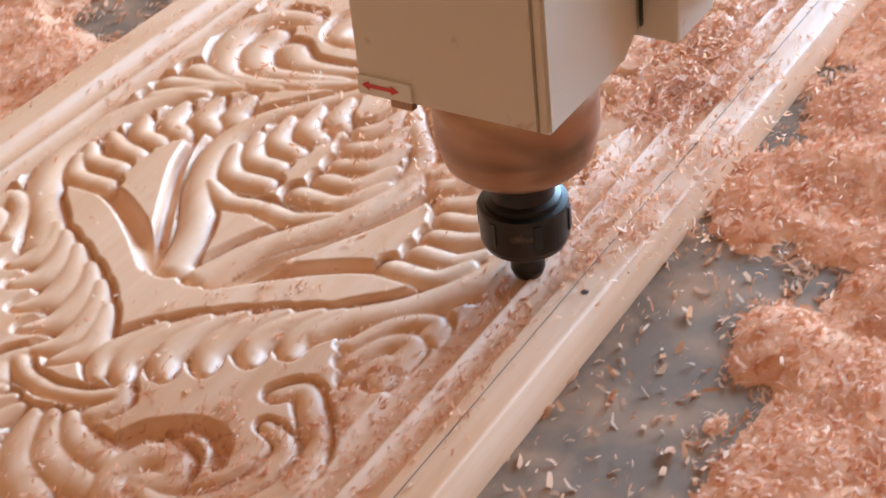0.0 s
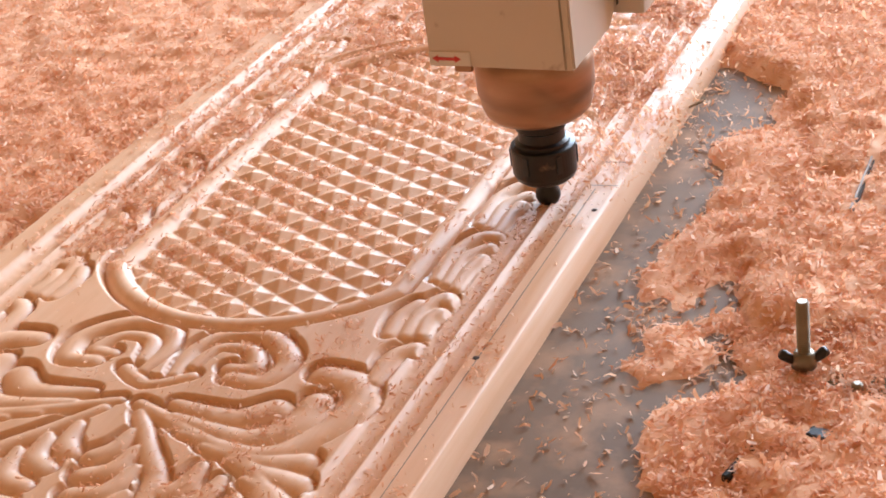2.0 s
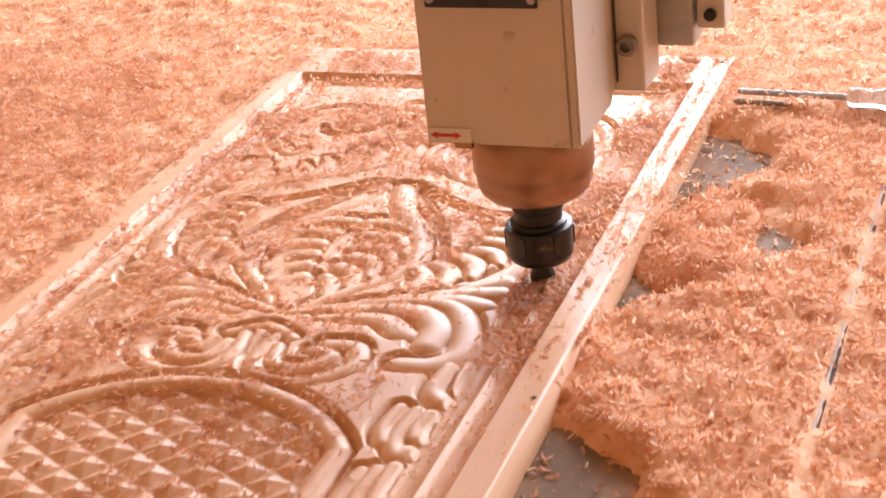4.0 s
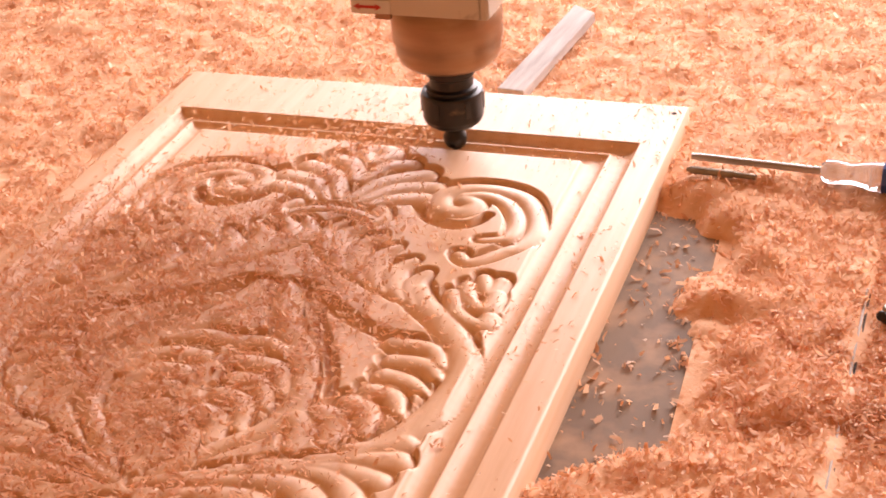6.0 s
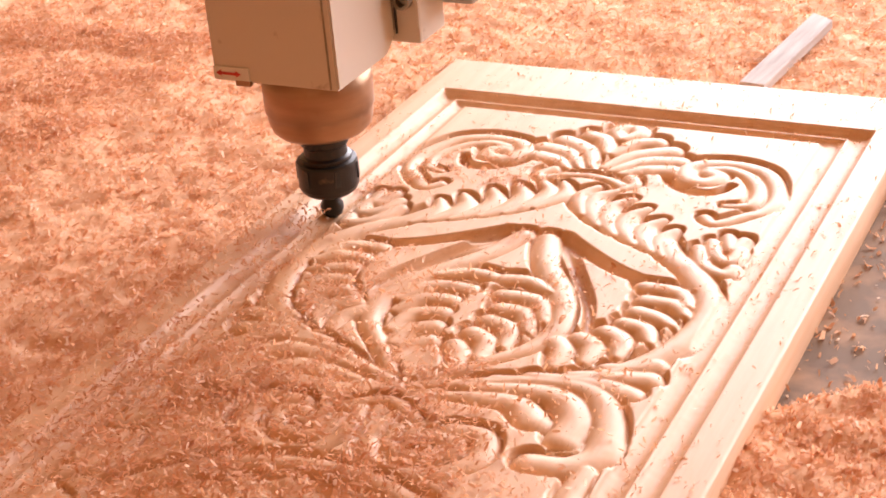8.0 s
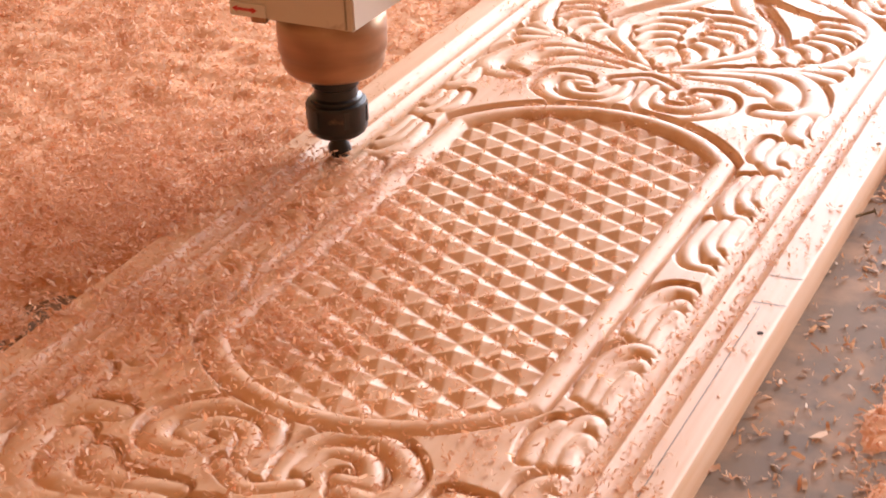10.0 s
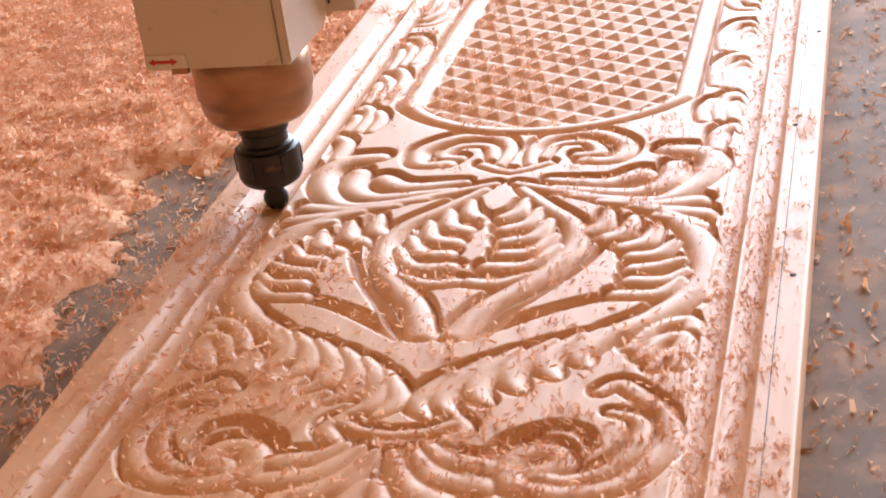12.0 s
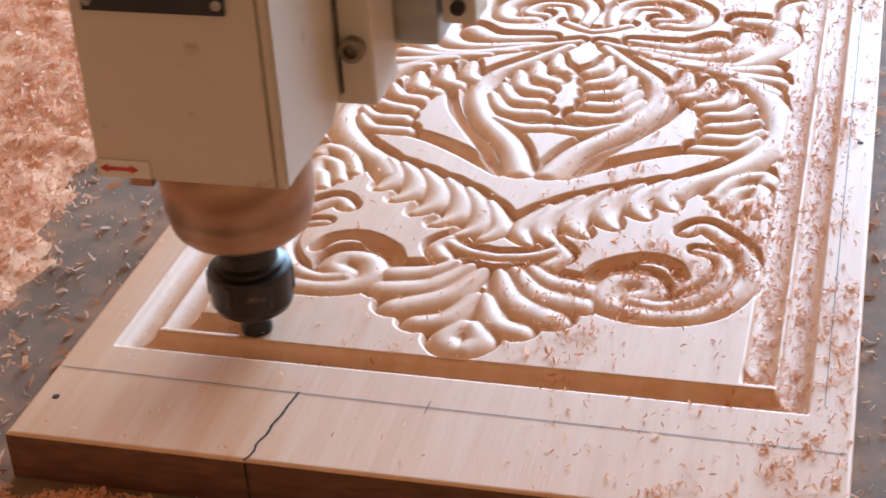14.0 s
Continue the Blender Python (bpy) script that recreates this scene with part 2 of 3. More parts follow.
GARLAND = [(0.008, 0.022, (0.104, 0.349), (0.096, 0.335), (0.094, 0.319), (0.100, 0.305)), (0.008, 0.024, (0.093, 0.344), (0.078, 0.322), (0.076, 0.305), (0.085, 0.291)),
           (0.008, 0.024, (0.076, 0.336), (0.059, 0.311), (0.057, 0.291), (0.067, 0.275)), (0.008, 0.024, (0.056, 0.325), (0.040, 0.300), (0.038, 0.278), (0.050, 0.262)),
           (0.008, 0.024, (0.039, 0.314), (0.022, 0.284), (0.021, 0.264), (0.032, 0.251)), (0.008, 0.020, (0.020, 0.298), (0.008, 0.271), (0.008, 0.260), (0.015, 0.248))]
SCROLL = [(0.008, 0.02, (0.135, 0.273), (0.152, 0.258), (0.156, 0.226), (0.139, 0.189), (0.112, 0.177), (0.084, 0.181), (0.073, 0.194), (0.079, 0.212), (0.095, 0.215), (0.101, 0.203), (0.091, 0.195)),
          (0.008, 0.014, (0.122, 0.255), (0.139, 0.247), (0.14, 0.223), (0.127, 0.199), (0.107, 0.188), (0.09, 0.192))]
CURLS = [(0.012, 0.015, (0.124, 0.327), (0.136, 0.352), (0.154, 0.362), (0.158, 0.352)), (0.012, 0.015, (0.131, 0.315), (0.14, 0.336), (0.153, 0.342), (0.154, 0.323)),
         (0.012, 0.015, (0.14, 0.304), (0.149, 0.323), (0.153, 0.307)), (0.012, 0.015, (0.113, 0.277), (0.123, 0.286), (0.136, 0.275), (0.147, 0.262))]
FAN = [(0.011, 0.011, (0.0, 0.229), (0.02, 0.233), (0.034, 0.242)), (0.01, 0.014, (0.035, 0.247), (0.041, 0.236), (0.034, 0.224)),
       (0.007, 0.021, (0.024, 0.219), (0.038, 0.206), (0.06, 0.2)), (0.007, 0.022, (0.014, 0.216), (0.034, 0.19), (0.061, 0.182)), (0.007, 0.022, (0.005, 0.212), (0.02, 0.181), (0.048, 0.163)),
       (0.007, 0.020, (0.002, 0.183), (0.014, 0.156), (0.03, 0.148)), (0.012, 0.02, (0.002, 0.15), (0.010, 0.135), (0.004, 0.125))]
BOW = [(0.012, 0.012, (0.0, 0.590), (0.010, 0.594), (0.026, 0.605)), (0.01, 0.018, (0.012, 0.605), (0.010, 0.638), (0.027, 0.660), (0.058, 0.660), (0.082, 0.637), (0.077, 0.61), (0.054, 0.609)),
       (0.01, 0.014, (0.020, 0.617), (0.027, 0.64), (0.051, 0.642), (0.062, 0.623), (0.046, 0.619))]
WINGS = [(0.01, 0.022, (0.032, 0.574), (0.076, 0.568), (0.099, 0.584)), (0.01, 0.022, (0.038, 0.560), (0.095, 0.550), (0.12, 0.569), (0.123, 0.596)),
         (0.01, 0.022, (0.055, 0.545), (0.113, 0.536), (0.14, 0.562), (0.151, 0.601), (0.138, 0.622), (0.114, 0.626)), (0.01, 0.020, (0.075, 0.535), (0.118, 0.53), (0.145, 0.535)),
         (0.01, 0.020, (0.1, 0.526), (0.125, 0.519), (0.151, 0.514)), (0.01, 0.020, (0.118, 0.510), (0.134, 0.505), (0.147, 0.495))]
CORNER = [(0.012, 0.018, (0.15, 0.624), (0.150, 0.655), (0.160, 0.667)), (0.012, 0.016, (0.136, 0.679), (0.134, 0.704), (0.140, 0.720)),
          (0.012, 0.016, (0.148, 0.681), (0.146, 0.715), (0.154, 0.732), (0.159, 0.727)), (0.012, 0.016, (0.158, 0.683), (0.155, 0.700), (0.158, 0.712))]
RAIL = [(0.013, 0.016, (0.139, 0.837), (0.137, 0.878), (0.146, 0.902), (0.157, 0.905)), (0.013, 0.016, (0.148, 0.833), (0.147, 0.868), (0.158, 0.888)), (0.012, 0.014, (0.157, 0.828), (0.156, 0.852), (0.159, 0.872))]


def bend(pts, step=0.0008):
    """Points along a smooth line through the given ones, with their share of the way."""
    p = np.array([pts[0], *pts, pts[-1]], float)
    out = []
    for a, b, c, d in zip(p, p[1:], p[2:], p[3:]):
        k = max(3, int(np.linalg.norm(c - b) / step))
        s = np.linspace(0, 1, k, endpoint=False)[:, None]
        out.append(0.5 * (2 * b + (c - a) * s + (2 * a - 5 * b + 4 * c - d) * s**2 + (3 * b - a - 3 * c + d) * s**3))
    q = np.concatenate([*out, p[-1:]])
    return q, np.linspace(0, 1, len(q))


def relief():
    """Round-backed strands in sunk pockets: each strand's crest lies just under the face, its flanks fall to the pocket's floor."""
    hx, hy = 205, 839
    gx, gy = np.meshgrid(np.arange(hx) * DX, np.arange(hy) * DY)
    crest = np.full((hy, hx), -1.0)
    clear = np.full((hy, hx), 1.0)

    def strand(w0, w1, *pts, shift=0.0, wide=1.0, belly=False):
        q, s = bend(pts)
        q = q + [0, shift]
        r = wide * (w0 + (w1 - w0) * (np.sin(s * math.pi) ** 0.9 if belly else np.sin(s * math.pi * 0.62) ** 0.8)) / 2
        deep = np.minimum(0.0080, 0.0010 + 0.70 * r)
        for sg in (1, -1):
            x0, x1 = sorted((sg * q[:, 0].min(), sg * q[:, 0].max()))
            i0, i1 = max(0, int((x0 - 0.021) / DX)), min(hx, int((x1 + 0.021) / DX) + 2)
            j0, j1 = max(0, int((q[:, 1].min() - 0.021) / DY)), min(hy, int((q[:, 1].max() + 0.021) / DY) + 2)
            if i1 <= i0 or j1 <= j0:
                continue
            X, Y = gx[j0:j1, i0:i1], gy[j0:j1, i0:i1]
            high, out = crest[j0:j1, i0:i1], clear[j0:j1, i0:i1]
            for (px, py), rr, dd in zip(q[::2], r[::2], deep[::2]):
                far = np.hypot(X - sg * px, Y - py)
                t = far / rr
                np.maximum(high, np.where(t < 1, -0.0006 - dd * (1 - np.sqrt(np.clip(1 - t * t, 0, 1))), -1.0), out=high)
                np.minimum(out, far - rr, out=out)

    for group, wide in ((HEART, 1.22), (HEART_LOBES, 1.14), (LEAF_LOBES, 1.16), (GARLAND, 1.12), (SCROLL, 1.22), (CURLS, 1.2), (FAN, 1.24), (BOW, 1.2), (WINGS, 1.24), (CORNER, 1.18)):
        for row in group:
            strand(*row, wide=wide, belly=group is GARLAND)
    for shift in (-0.083, 0.0):
        for row in RAIL:
            strand(*row, shift=shift, wide=1.1)
    wall = 0.0021
    z = np.where(crest > -0.5, crest, np.where(clear < wall, -0.0060 * (1 - clear / wall) ** 1.0, 0.0))
    z = np.where((crest > -0.5), np.maximum(z, -0.0082), z)
    for w0, w1, *pts in SUNK:
        q, s = bend(pts)
        for (px, py), rr in zip(q[::2], ((w0 + (w1 - w0) * s) / 2)[::2]):
            t = ((gx - px) ** 2 + (gy - py) ** 2) / rr**2
            z = np.where(crest > -0.5, z, np.minimum(z, -0.0085 * np.clip(1 - t, 0, 1) ** 0.5))
    # the medallion: a half-round bead round a sunk field of pyramids
    def outline(x, y):
        """How far inside the middle line of the bead a place lies."""
        side = 0.116 - x
        rad = 0.138
        end = rad - np.hypot(x, y - (0.671 + rad)) 
        end = np.where(y > 0.671 + rad, 1.0, end)
        return np.minimum(side, end)
    d = outline(gx, gy)
    return z, d


def full_relief():
    z, d = relief()
    rows = np.arange(NY)
    rows = np.where(rows <= 838, rows, 1677 - rows)
    cols = np.abs(np.arange(NX) - 204)
    z, d = z[rows][:, cols], d[rows][:, cols]
    X, Y = np.meshgrid(np.arange(NX) * DX - BW / 2, np.arange(NY) * DY)
    ux, uy, p2 = 0.0190, 0.0105, 0.0217**2
    a, b = (X * ux - (Y - YC) * uy) / p2, (X * uy + (Y - YC) * ux) / p2
    a, b = np.abs(a - np.round(a)), np.abs(b - np.round(b))
    pyramid = -0.0088 + 0.0047 * (1 - 2 * np.maximum(a, b))
    bead = -0.0105 + 0.0100 * np.sqrt(np.clip(1 - (d / 0.0105) ** 2, 0, 1))
    z = np.where(d > 0.0105, pyramid, np.where(d > -0.0105, bead, z))
    z = np.where((d <= -0.0105) & (d > -0.015), np.minimum(z, -0.0105 * (1 - (-0.0105 - d) / 0.0045)), z)

    # the moulded border: two coves all round, the inner one not yet run along the near side
    def cove(c, half, depth):
        return -depth * np.clip(1 - (c / half) ** 2, 0, 1) ** 0.55
    ax = np.abs(X)
    edge = np.minimum(np.minimum(0.200 - ax, Y - 0.092), 1.762 - Y)
    z = np.minimum(z, np.where(edge > 0, cove(edge - 0.0095, 0.0095, 0.0075), 0))
    inner = np.minimum(np.minimum(0.1815 - ax, Y - 0.1145), 1.7435 - Y)
    groove = np.where(inner > 0, cove(inner - 0.0095, 0.0095, 0.0070), 0)
    near = (Y < 0.1335) & (X > -0.128) & (ax < 0.1625)
    z = np.minimum(z, np.where(near, 0, groove))
    # hand-eased arris and the tool's faint ripple
    rim = np.minimum(np.minimum(BW / 2 - ax, Y), BL - Y)
    z = z - 0.0012 * np.clip(1 - rim / 0.0016, 0, 1)
    z = z + 0.00016 * (value_noise(X, Y, 0.004, 3) - 0.5) * (z < -0.0008)
    return X, Y, z


BX, BY, BZ = full_relief()


def board_height(x, y):
    i = np.clip(np.round((x + BW / 2) / DX).astype(int), 0, NX - 1)
    j = np.clip(np.round(y / DY).astype(int), 0, NY - 1)
    return BT + BZ[j, i]


# ---- the setting: floor, machine bed, spoil board ----
tagged(part("floor", box(-12, 12, -10, 30, -0.95, -0.85), M_FLOOR), "bare grey concrete workshop floor", "floor", kind="structure")
# added walls and ceiling, out of view, that throw warm fill onto the board
for wname, dims in (("bounce_wall_west", (-3.0, -2.8, -2.8, 4.8, -0.85, 3.3)), ("bounce_wall_east", (4.8, 5.0, -2.8, 4.8, -0.85, 3.3)), ("bounce_wall_south", (-2.8, 4.8, -2.8, -2.6, -0.85, 3.3)),
                    ("bounce_wall_north_a", (-2.8, -1.7, 4.6, 4.8, -0.85, 3.3)), ("bounce_wall_north_b", (4.6, 4.8, 4.6, 4.8, -0.85, 3.3)), ("bounce_wall_north_lintel", (-1.7, 4.6, 4.6, 4.8, 3.0, 3.3))):
    tagged(part(wname, box(*dims), M_BOUNCE), "unseen ochre wall added to bounce warm fill light", "wall", kind="structure")
tagged(part("ceiling", box(-3.0, 5.0, -2.8, 4.8, 3.3, 3.45), M_BOUNCE), "unseen ochre ceiling added to bounce warm fill light", "ceiling", kind="structure")
bed = thing("machine_bed", pose(0, 0, 0), "grey laminate-topped router bed under wood shavings", "machine bed", kind="structure")
part("spoil_board", box(-1.45, 0.3915, -1.2, 4.2, -0.014, 0.0, 0.0012), M_TABLE, bed, "scratched grey laminate sheet")
part("side_board", box(0.3995, 1.6, -1.2, 4.2, -0.0236, -0.0205, 0.0006), M_TABLE, bed)
# pale colour stands for light on the sheet's edge; raised above the shavings
part("lit_edge_strip", box(0.3917, 0.3931, 0.93, 1.62, -0.0138, 0.0125, 0.0003), M_BATTEN, bed, "pale strip standing in for the lit edge of the sheet")
# no seal here: a dark strip stands in for the shaded gap
part("gap_shade_strip", box(0.3935, 0.3951, 0.93, 1.62, -0.0138, 0.0105, 0.0003), M_GAP, bed, "dark strip painted in as the shade of the gap beside the sheet")
part("bed_frame", box(-1.45, 1.6, -1.2, 4.2, -0.16, -0.024), M_STEEL, bed)
for lx in (-1.3, 1.45):
    for ly in (-1.0, 1.5, 4.0):
        part("leg", box(lx - 0.05, lx + 0.05, ly - 0.05, ly + 0.05, -0.85, -0.16, 0.004), M_STEEL, bed)


# ---- shavings over the bed ----
def bare(x, y):
    """1 where the blast of the cutter has swept the sheet clean, 0 where shavings lie deep."""
    n = (value_noise(x, y, 0.055, 11) - 0.5) * 0.075 + (value_noise(x, y, 0.017, 12) - 0.5) * 0.03
    right = np.interp(y, [-0.6, 0.15, 0.25, 0.33, 0.43, 0.49, 0.56, 0.64, 0.78, 0.95, 1.08, 1.15, 1.21, 1.34, 1.40, 1.52, 1.64, 1.71], [0.30, 0.26, 0.24, 0.22, 0.21, 0.20, 0.19, 0.15, 0.092, 0.094, 0.086, 0.055, -0.05, -0.05, 0.055, 0.078, 0.062, -0.03])
    left = np.interp(y, [-0.1, 0.03, 0.12, 0.25, 0.45, 0.62, 0.74, 0.85], [-0.06, 0.03, 0.085, 0.105, 0.09, 0.08, 0.065, -0.04])
    r = smooth(-0.048, 0.014, right + n - (x - 0.225)) * (x > 0)
    l = smooth(-0.048, 0.014, left + n - (-0.225 - x)) * (x < 0)
    return np.maximum(r, l) * (1 - smooth(BL - 0.1, BL - 0.02, y))


def bed_height(x, y):
    h = 0.006 + 0.006 * value_noise(x, y, 0.16, 21) + 0.0045 * value_noise(x, y, 0.05, 22) + 0.006 * value_noise(x, y, 0.018, 23)
    return (h - 0.004 * smooth(0.393, 0.3955, x)) * (1 - bare(x, y)) - 0.006 * bare(x, y)


def shavings():
    nx, ny = 240, 460
    X, Y = np.meshgrid(np.linspace(-1.05, 0.85, nx), np.linspace(-0.5, 3.4, ny))
    Z = bed_height(X, Y) + 0.003 * (RNG.random(X.shape) - 0.5)
    m = mesh_from("shavings_bed", np.stack([X, Y, Z], -1).reshape(-1, 3), grid_quads(nx, ny), M_BED)
    tagged(new("shavings_bed", m), "deep bed of orange wood shavings over the machine table", "wood shavings", kind="stuff")
    n = 270000
    x = np.concatenate([RNG.uniform(-0.85, 0.62, n), RNG.uniform(0.22, 0.5, 26000), RNG.uniform(-0.45, -0.22, 9000)])
    y = np.concatenate([RNG.uniform(-0.2, 2.75, n), RNG.uniform(-0.1, 1.7, 26000), RNG.uniform(0, 1.1, 9000)])
    b = bare(x, y)
    keep = (RNG.random(len(x)) > b * 0.90) & ~((np.abs(x) < BW / 2 + 0.001) & (y > 0) & (y < BL))
    keep &= ~((x > 0.390) & (x < 0.398) & (y > 0.95) & (y < 1.58) & (RNG.random(len(x)) < 0.93))
    x, y, b = x[keep], y[keep], b[keep]
    z = np.where(b > 0.5, 0.001, bed_height(x, y)) + RNG.uniform(0.0, 0.004, len(x)) * (1 - 0.7 * b)
    v, q = flakes(np.stack([x, y, z], 1), np.where(b > 0.6, RNG.choice([0.0030, 0.0045, 0.0080], len(x)), RNG.choice([0.0042, 0.0052, 0.0062], len(x))), RNG, 0.55)
    tagged(new("loose_shavings", mesh_from("loose_shavings", v, q, M_CHIP)), "curled orange wood shavings lying loose on the table", "wood shavings", kind="stuff")


shavings()


# ---- the carved board ----
def carved_board():
    rim = np.concatenate([np.arange(NX), np.arange(1, NY) * NX + NX - 1, (NY - 1) * NX + np.arange(NX - 2, -1, -1), np.arange(NY - 2, 0, -1) * NX])
    top = np.stack([BX, BY, BZ + BT], -1).reshape(-1, 3)
    low = top[rim].copy()
    low[:, 2] = 0.0005
    k = len(rim)
    base = len(top) + np.arange(k)
    walls = np.stack([rim, base, np.roll(base, -1), np.roll(rim, -1)], 1)
    quads = np.concatenate([grid_quads(NX, NY), walls])
    b = thing("carved_board", pose(0, 0, 0), "pale wooden door panel with carved scrolls and a pyramid medallion", "carved panel")
    o = new("panel", mesh_from("panel", np.concatenate([top, low]), quads, M_WOOD))
    # the near end face gets the end grain colour with its shade painted in
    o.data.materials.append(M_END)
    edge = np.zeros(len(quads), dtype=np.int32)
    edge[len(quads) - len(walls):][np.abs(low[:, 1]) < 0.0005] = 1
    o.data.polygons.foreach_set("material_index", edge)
    o.parent = b
    return b


board = carved_board()


# ---- shavings on the board ----
def board_shavings():
    n = 170000
    x, y = RNG.uniform(-0.223, 0.223, n), RNG.uniform(0.002, 1.834, n)
    h = board_height(x, y) - BT
    clump = smooth(0.42, 0.72, value_noise(x, y, 0.05, 31)) * smooth(0.2, 0.8, value_noise(x, y, 0.012, 32))
    far = smooth(1.02, 1.3, y) * (1 - smooth(1.60, 1.66, y)) * (1 - smooth(0.07, 0.14, np.abs(x + 0.06)))
    field = smooth(0.70, 0.78, y) * (1 - smooth(1.06, 1.1, y)) * (1 - smooth(-0.02, 0.08, x)) * 0.8
    near = (0.34 + 0.22 * (y < 0.36)) * (y < 0.7) * smooth(0.0, 0.14, x) + 0.05 + 0.07 * smooth(0.3, 0.5, y)
    p = (0.05 + 0.95 * clump) * np.clip(far * 0.45 + field * 0.6 + near, 0, 1)
    p = p * np.where(h < -0.003, 1.25, 0.8) + 0.004
    rail = (h < -0.005) & (x > 0.16) & (y < 1.2)
    p = np.where(rail, 0.15 + 0.17 * (y < 0.5), p)
    p = np.where((y < 0.11) & (h > -0.003) & (x < 0.05), 0.004, p)
    k = RNG.random(n) < 2.4 * p
    x, y, h = x[k], y[k], h[k]
    v, q = flakes(np.stack([x, y, h + BT + RNG.uniform(0.0006, 0.002, len(x))], 1), RNG.choice([0.0020, 0.0027, 0.0036], len(x)), RNG, 0.5)
    tagged(new("scattered_shavings", mesh_from("scattered_shavings", v, q, M_CHIP)), "thin orange shavings scattered over the carved relief", "wood shavings", kind="stuff")


board_shavings()


# ---- marks on the board ----
def strip(points, half, z):
    bm = bmesh.new()
    row = []
    for (x, y), (x2, y2) in zip(points, points[1:] + [(2 * points[-1][0] - points[-2][0], 2 * points[-1][1] - points[-2][1])]):
        d = Vector((y2 - y, x - x2)).normalized() * half
        row.append((bm.verts.new((x + d.x, y + d.y, z)), bm.verts.new((x - d.x, y - d.y, z))))
    for a, b in zip(row, row[1:]):
        bm.faces.new((a[0], a[1], b[1], b[0]))
    bmesh.ops.recalc_face_normals(bm, faces=bm.faces[:])
    return bm


part("pencil_line", strip([(-0.2235, 0.066), (-0.1, 0.064), (0.02, 0.0625), (0.12, 0.0615), (0.222, 0.060)], 0.0004, BT + 0.0003), M_PENCIL, board, "grey pencil line")
part("pencil_line", strip([(0.2085, 0.10), (0.2080, 0.5), (0.2085, 0.9)], 0.0003, BT + 0.0003), M_PENCIL, board)
part("tick_mark", strip([(-0.002, 0.057), (-0.0015, 0.068)], 0.0004, BT + 0.0003), M_PENCIL, board)
crack = [(-0.0765 - 0.0085 * s + 0.0012 * math.sin(s * 23) * s, 0.0645 - 0.0645 * s) for s in [k / 14 for k in range(15)]]
part("crack", strip(crack, 0.0007, BT + 0.0003), M_GAP, board, "dark split between two planks")
part("crack", box(-0.0858, -0.0846, -0.0006, 0.0004, 0.002, 0.0285), M_GAP, board)
for jx, ja, jb in ((0.2, 0.905, 0.2245), (0.2, 0.945, 0.2245)):
    part("joint", strip([(jx + 0.002, ja), (jb, ja + 0.002)], 0.00045, BT + 0.0003), M_PENCIL, board)
for hx, hy in ((-0.212, 0.037), (0.216, 1.82), (0.2155, 0.416), (0.2185, 0.867), (0.219, 1.19), (0.207, 0.66)):
    part("nail_hole", lathe([(0.0022, BT - 0.004), (0.0022, BT + 0.0002), (0.0012, BT + 0.0004)], 14, Matrix.Translation((hx, hy, 0))), M_GAP, board)


